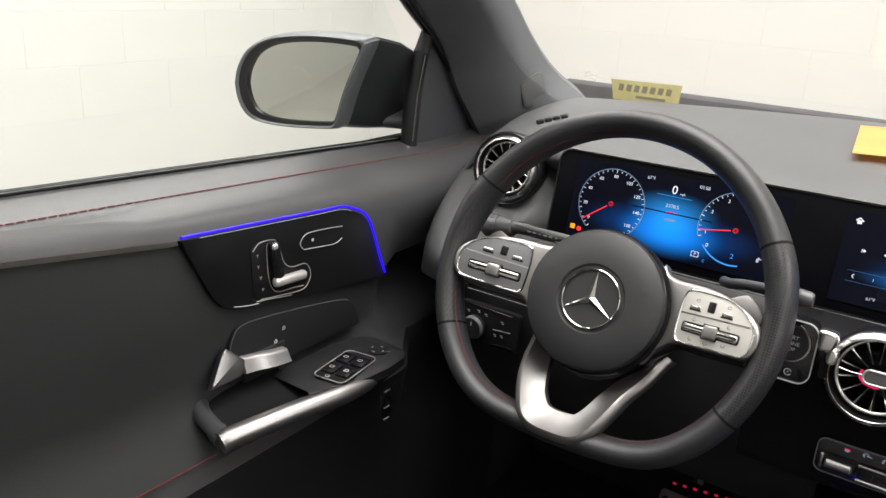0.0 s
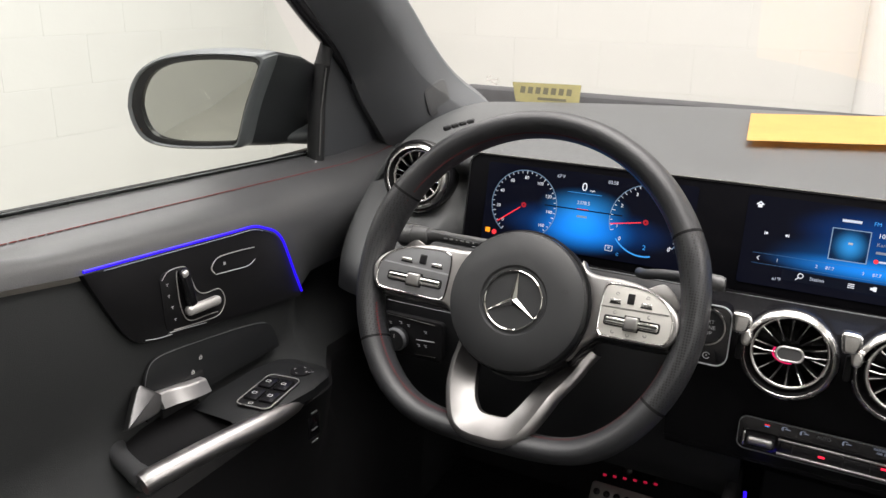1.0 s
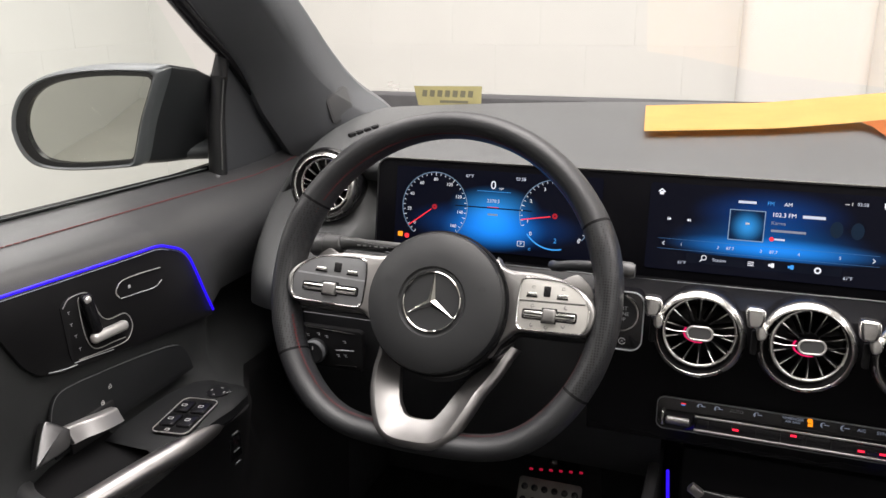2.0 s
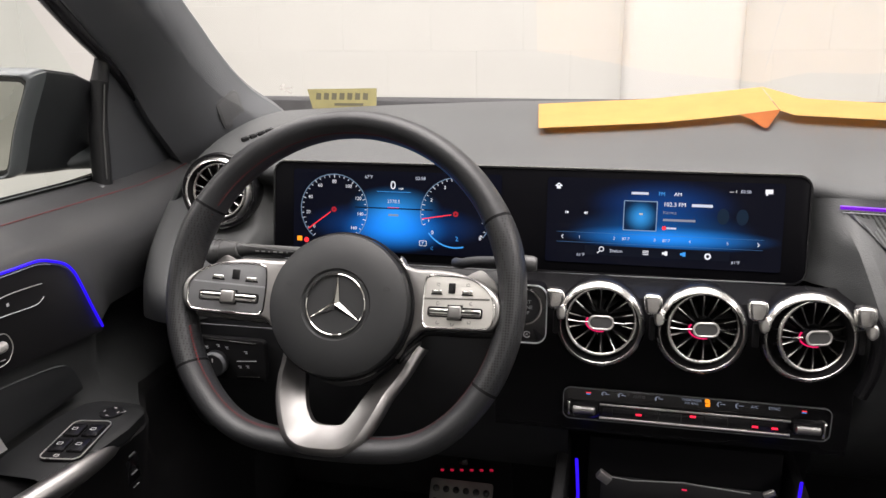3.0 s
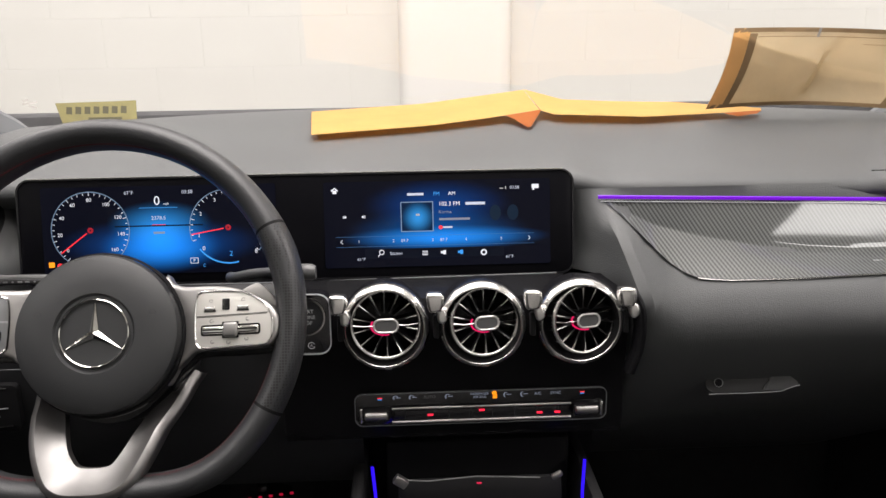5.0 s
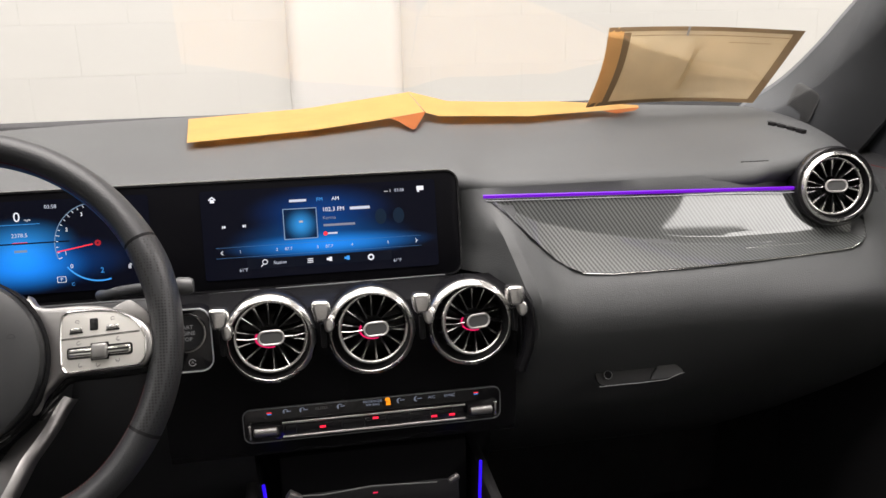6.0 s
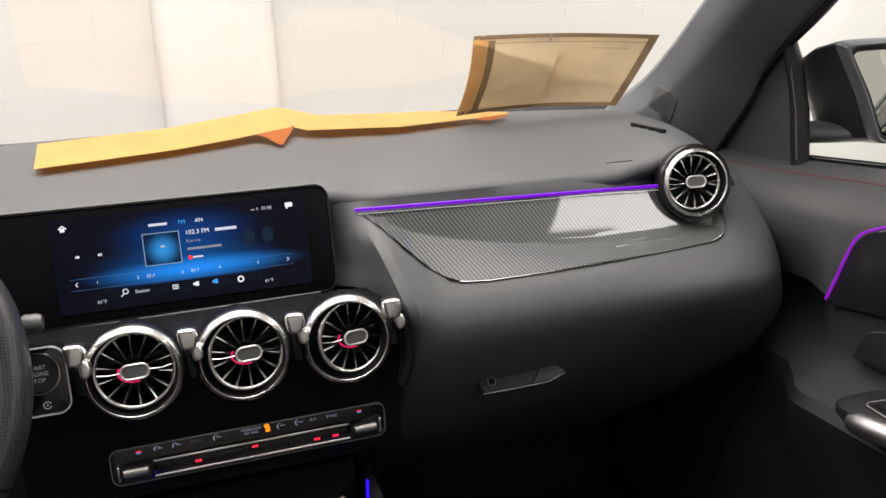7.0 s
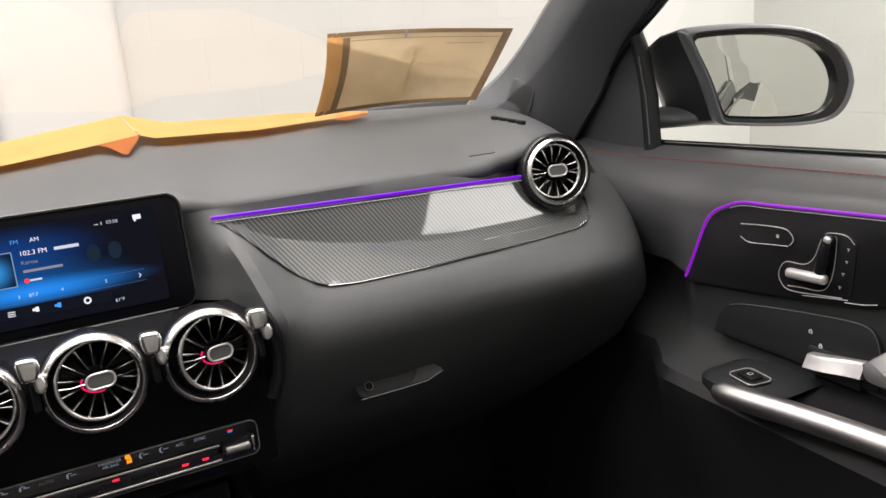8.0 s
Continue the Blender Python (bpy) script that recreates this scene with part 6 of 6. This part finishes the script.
# ---- windscreen pillars ----
for s in (-1, 1):
    inner = smooth_path([(0.585, 0.385, 1.135), (0.600, 0.366, 1.157), (0.616, 0.334, 1.18), (0.623, 0.295, 1.207), (0.621, 0.235, 1.248), (0.614, 0.17, 1.293), (0.595, -0.05, 1.443), (0.575, -0.30, 1.59), (0.56, -0.5, 1.65)], 4)
    outer_e = smooth_path([(0.695, 0.30, 1.065), (0.702, 0.268, 1.09), (0.706, 0.236, 1.128), (0.708, 0.205, 1.165), (0.708, 0.172, 1.213), (0.706, 0.116, 1.267), (0.685, -0.09, 1.42), (0.645, -0.33, 1.57), (0.62, -0.52, 1.63)], 4)
    rows = []
    for a, b in zip(inner, outer_e):
        r = [a + Vector((0.012, 0.030, 0.006)), a + Vector((-0.002, 0.008, 0.002)), a]
        for f, h in ((0.12, 0.013), (0.25, 0.021), (0.40, 0.0265), (0.55, 0.0265), (0.70, 0.021), (0.85, 0.012), (0.95, 0.004)):
            r.append(a.lerp(b, f) + Vector((-0.62, -0.60, 0.05)) * h)
        r += [b, b + Vector((0.02, 0.012, 0)), b + Vector((0.03, 0.06, 0.01)), a + Vector((0.05, 0.06, 0.01))]
        rows.append([(s * p.x, p.y, p.z) for p in r])
    pl = thing("windscreen_pillar", pose(0, 0, 0), "dark grey windscreen pillar trim with a small speaker grille", "pillar", "windscreen pillars")
    trim_ob = part("trim", loft(rows, True, True), M_PILLAR, pl)
    # tweeter grille with punched dots, flush with the pillar
    tree = BVHTree.FromPolygons([v.co for v in trim_ob.data.vertices], [tuple(f.vertices) for f in trim_ob.data.polygons])
    c, nrm, _, _ = tree.find_nearest(Vector((s * 0.6185, 0.2835, 1.1620)))
    if nrm.x * s > 0:
        nrm = -nrm
    gm = Matrix.Translation(c + 0.0003 * nrm) @ nrm.to_track_quat("Z", "Y").to_matrix().to_4x4() @ pose(0, 0, 0.0, 0, 0, s * -26)
    gr = part("speaker_grille", plate(rounded(0.040, 0.050, 0.010), 0.004, 0.0006, 0.0006), M_STALK, pl, "round-cornered speaker grille with fine dots", at=gm)
    dots = [bar(0.0019, 0.0010, -0.0150 + 0.0030 * i + 0.0015 * (j % 2), -0.0205 + 0.0024 * j, 0.0008, 25) for i in range(11) for j in range(18) if abs(-0.0150 + 0.0030 * i) + abs(-0.0205 + 0.0024 * j) < 0.033]
    # driver-side holes are painted pale for the light they catch
    tagged(part("grille_dots", merge(*dots), M_SYMBOLDIM if s < 0 else M_PLASTIC, gr), kind="stuff")

# ---- papers ----
env = thing("paper_envelope", pose(0, 0, 1.16), "yellow kraft envelopes lying open on the dashboard", "envelope")


def sheet_pts(fx, x0, x1, n, m, back, front, lift):
    rows = []
    for i in range(n + 1):
        u = i / n
        r = []
        for j in range(m + 1):
            v = j / m
            f, b = front(u), back(u)
            r.append((f[0] + (b[0] - f[0]) * v, f[1] + (b[1] - f[1]) * v, f[2] + (b[2] - f[2]) * v + lift(u, v)))
        rows.append(r)
    return rows


def poly(points):
    return lambda u: [float(np.interp(u, np.linspace(0, 1, len(points)), [p[k] for p in points])) for k in range(3)]


def thick(rows, t):
    bm = loft(rows)
    geom = bmesh.ops.solidify(bm, geom=bm.faces[:], thickness=t)
    return bm


left_front = poly([(-0.188, 0.229, -0.004), (-0.045, 0.262, 0.000), (0.03, 0.290, 0.0045), (0.104, 0.325, 0.010)])
left_back = poly([(-0.203, 0.372, 0.008), (-0.05, 0.420, 0.011), (0.03, 0.425, 0.020), (0.096, 0.425, 0.028)])
part("left_sheet", thick(sheet_pts(None, 0, 1, 16, 8, left_back, left_front, lambda u, v: 0.002 * math.sin(3 * u) * math.sin(3.1 * v)), 0.0015), M_ENV, env, "yellow envelope with a lifted corner")
right_front = poly([(0.106, 0.325, 0.009), (0.120, 0.305, 0.005), (0.236, 0.290, 0.002), (0.325, 0.305, 0.004), (0.402, 0.318, 0.0055)])
right_back = poly([(0.096, 0.425, 0.028), (0.15, 0.410, 0.015), (0.22, 0.400, 0.013), (0.30, 0.380, 0.012), (0.404, 0.326, 0.0065)])
part("right_sheet", thick(sheet_pts(None, 0, 1, 16, 8, right_back, right_front, lambda u, v: 0.001 * math.sin(5 * u + 2 * v)), 0.0015), M_ENV, env, "yellow envelope half")
part("turned_flap", thick([[(0.055, 0.302, 0.0060), (0.066, 0.288, 0.0030), (0.077, 0.266, -0.0035)], [(0.080, 0.313, 0.0080), (0.080, 0.290, 0.0028), (0.080, 0.263, -0.0045)], [(0.107, 0.328, 0.0100), (0.096, 0.298, 0.0034), (0.084, 0.266, -0.0035)]], 0.001), M_ENVDARK, env, "dark orange turned-down flap")
part("tip_flap", thick([[(0.345, 0.306, 0.0035), (0.362, 0.298, 0.0)], [(0.402, 0.317, 0.0050), (0.392, 0.308, 0.002)]], 0.001), M_ENVDARK, env, "dark orange folded tip")

bag = thing("paper_bag", pose(0.45, 0.30, 1.165), "flat brown paper mat propped against the windscreen", "paper bag")
BL, BR, TL, TR_ = Vector((0.318, 0.298, 1.170)), Vector((0.553, 0.288, 1.168)), Vector((0.342, 0.285, 1.272)), Vector((0.602, 0.258, 1.262))


def bag_rows(u0, u1, v0, v1, off, n=10, m=6):
    rows = []
    for i in range(n + 1):
        u = u0 + (u1 - u0) * i / n
        r = []
        for j in range(m + 1):
            v = v0 + (v1 - v0) * j / m
            p = BL.lerp(BR, u).lerp(TL.lerp(TR_, u), v) - Vector((0.45, 0.30, 1.165))
            bow = math.sin(math.pi * v) * (0.010 if u > 0.5 else -0.004)
            r.append((p.x + (0.008 * math.sin(math.pi * v) if u > 0.7 else 0.004 * math.sin(math.pi * v)), p.y + 0.016 * math.sin(math.pi * u) + bow - off, p.z + 0.0035 * math.sin(math.pi * u)))
        rows.append(r)
    return rows


part("sheet", thick(bag_rows(0, 1, 0, 1, 0.0, 20, 8), 0.0012), M_BAG, bag, "tan paper face")
part("fold_strip", thick(bag_rows(0.0, 0.085, 0, 1, 0.002, 2, 8), 0.001), M_BAGFOLD, bag, "orange folded side")
part("fold_edge", thick(bag_rows(0.085, 0.125, 0, 0.93, 0.002, 2, 8), 0.001), M_BAGEDGE, bag, "darker crease")
part("top_hem", thick(bag_rows(0.0, 1.0, 0.945, 1.0, 0.002, 20, 1), 0.001), M_BAGEDGE, bag, "dark top hem")
part("side_hem", thick(bag_rows(0.955, 1.0, 0.0, 1.0, 0.002, 1, 8), 0.001), M_BAGEDGE, bag, "dark side hem")
part("bottom_hem", thick(bag_rows(0.0, 1.0, 0.0, 0.05, 0.002, 20, 1), 0.001), M_BAGEDGE, bag, "dark lower hem")

# the shade in the creases is painted as thin brown strips
part("crease", thick(bag_rows(0.13, 0.95, 0.885, 0.893, 0.0022, 16, 1), 0.0004), M_BAGEDGE, bag, "crease drawn as a thin dark strip")
part("crease", thick(bag_rows(0.68, 0.88, 0.80, 0.806, 0.0022, 6, 1), 0.0004), M_BAGEDGE, bag, "crease drawn as a thin dark strip")
part("torn_notch", thick(bag_rows(0.425, 0.438, 0.88, 1.0, 0.0034, 1, 3), 0.0004), M_HAZE, bag, "pale torn notch")

# sticker on the glass, its writing seen from behind
M_INKSOFT = material("faded_ink", (0.045, 0.040, 0.015), 0.7)
stk = thing("window_sticker", pose(-0.500, 0.400, 1.1690, 78, 0, 3), "yellow sticker with dark characters inside the windscreen", "sticker")
part("label", plate([(-0.0580, 0.0142), (0.0510, 0.0158), (0.0505, -0.0145), (-0.0490, -0.0150)], 0.0006, 0), M_STICKER, stk)
for k in range(7):
    part("character_bar", bar(0.0078, 0.0100, -0.0395 + 0.0122 * k, 0.0035, 0.0004, -4), M_INKSOFT, stk)
part("character_bar", bar(0.045, 0.004, 0.008, -0.0085, 0.0004), M_INKSOFT, stk)
dec = thing("glass_decal", pose(-0.590, 0.395, 1.182, 70, 0, 3), "small pale mark on the windscreen glass", "decal")
part("mark", merge(bar(0.020, 0.003, 0, 0.002, 0.0004, 8), bar(0.012, 0.003, 0.004, -0.003, 0.0004, -20), bar(0.008, 0.004, -0.006, 0.006, 0.0004, 30)), M_HAZE, dec)

# ---- wall blocks ----


def block_wall(wall, along, n, x0, z0, rows_, face, sign):
    """Painted concrete blocks, each a little proud of the joints."""
    me = None
    for j in range(rows_):
        for i in range(n):
            m = pose(0, 0, 0)
            u, z = x0 + 0.406 * (i + 0.5 * (j % 2)), z0 + 0.203 * j
            if me is None:
                ob = part("block", box(0.4040, 0.0016, 0.2010, 0.0006, None, 1), M_WALL, wall)
                me = ob.data
            else:
                ob = new("block", me)
                ob.parent = wall
            ob.matrix_basis = pose(u, sign * face, z) if along == "x" else pose(sign * face, u, z, 0, 0, 90)


block_wall(WALLS[0], "x", 14, -2.75, -0.7, 6, 0.1, -1)
block_wall(WALLS[1], "y", 12, -0.6, -0.7, 6, 0.1, 1)
block_wall(WALLS[2], "y", 12, -0.6, -0.7, 6, 0.1, -1)
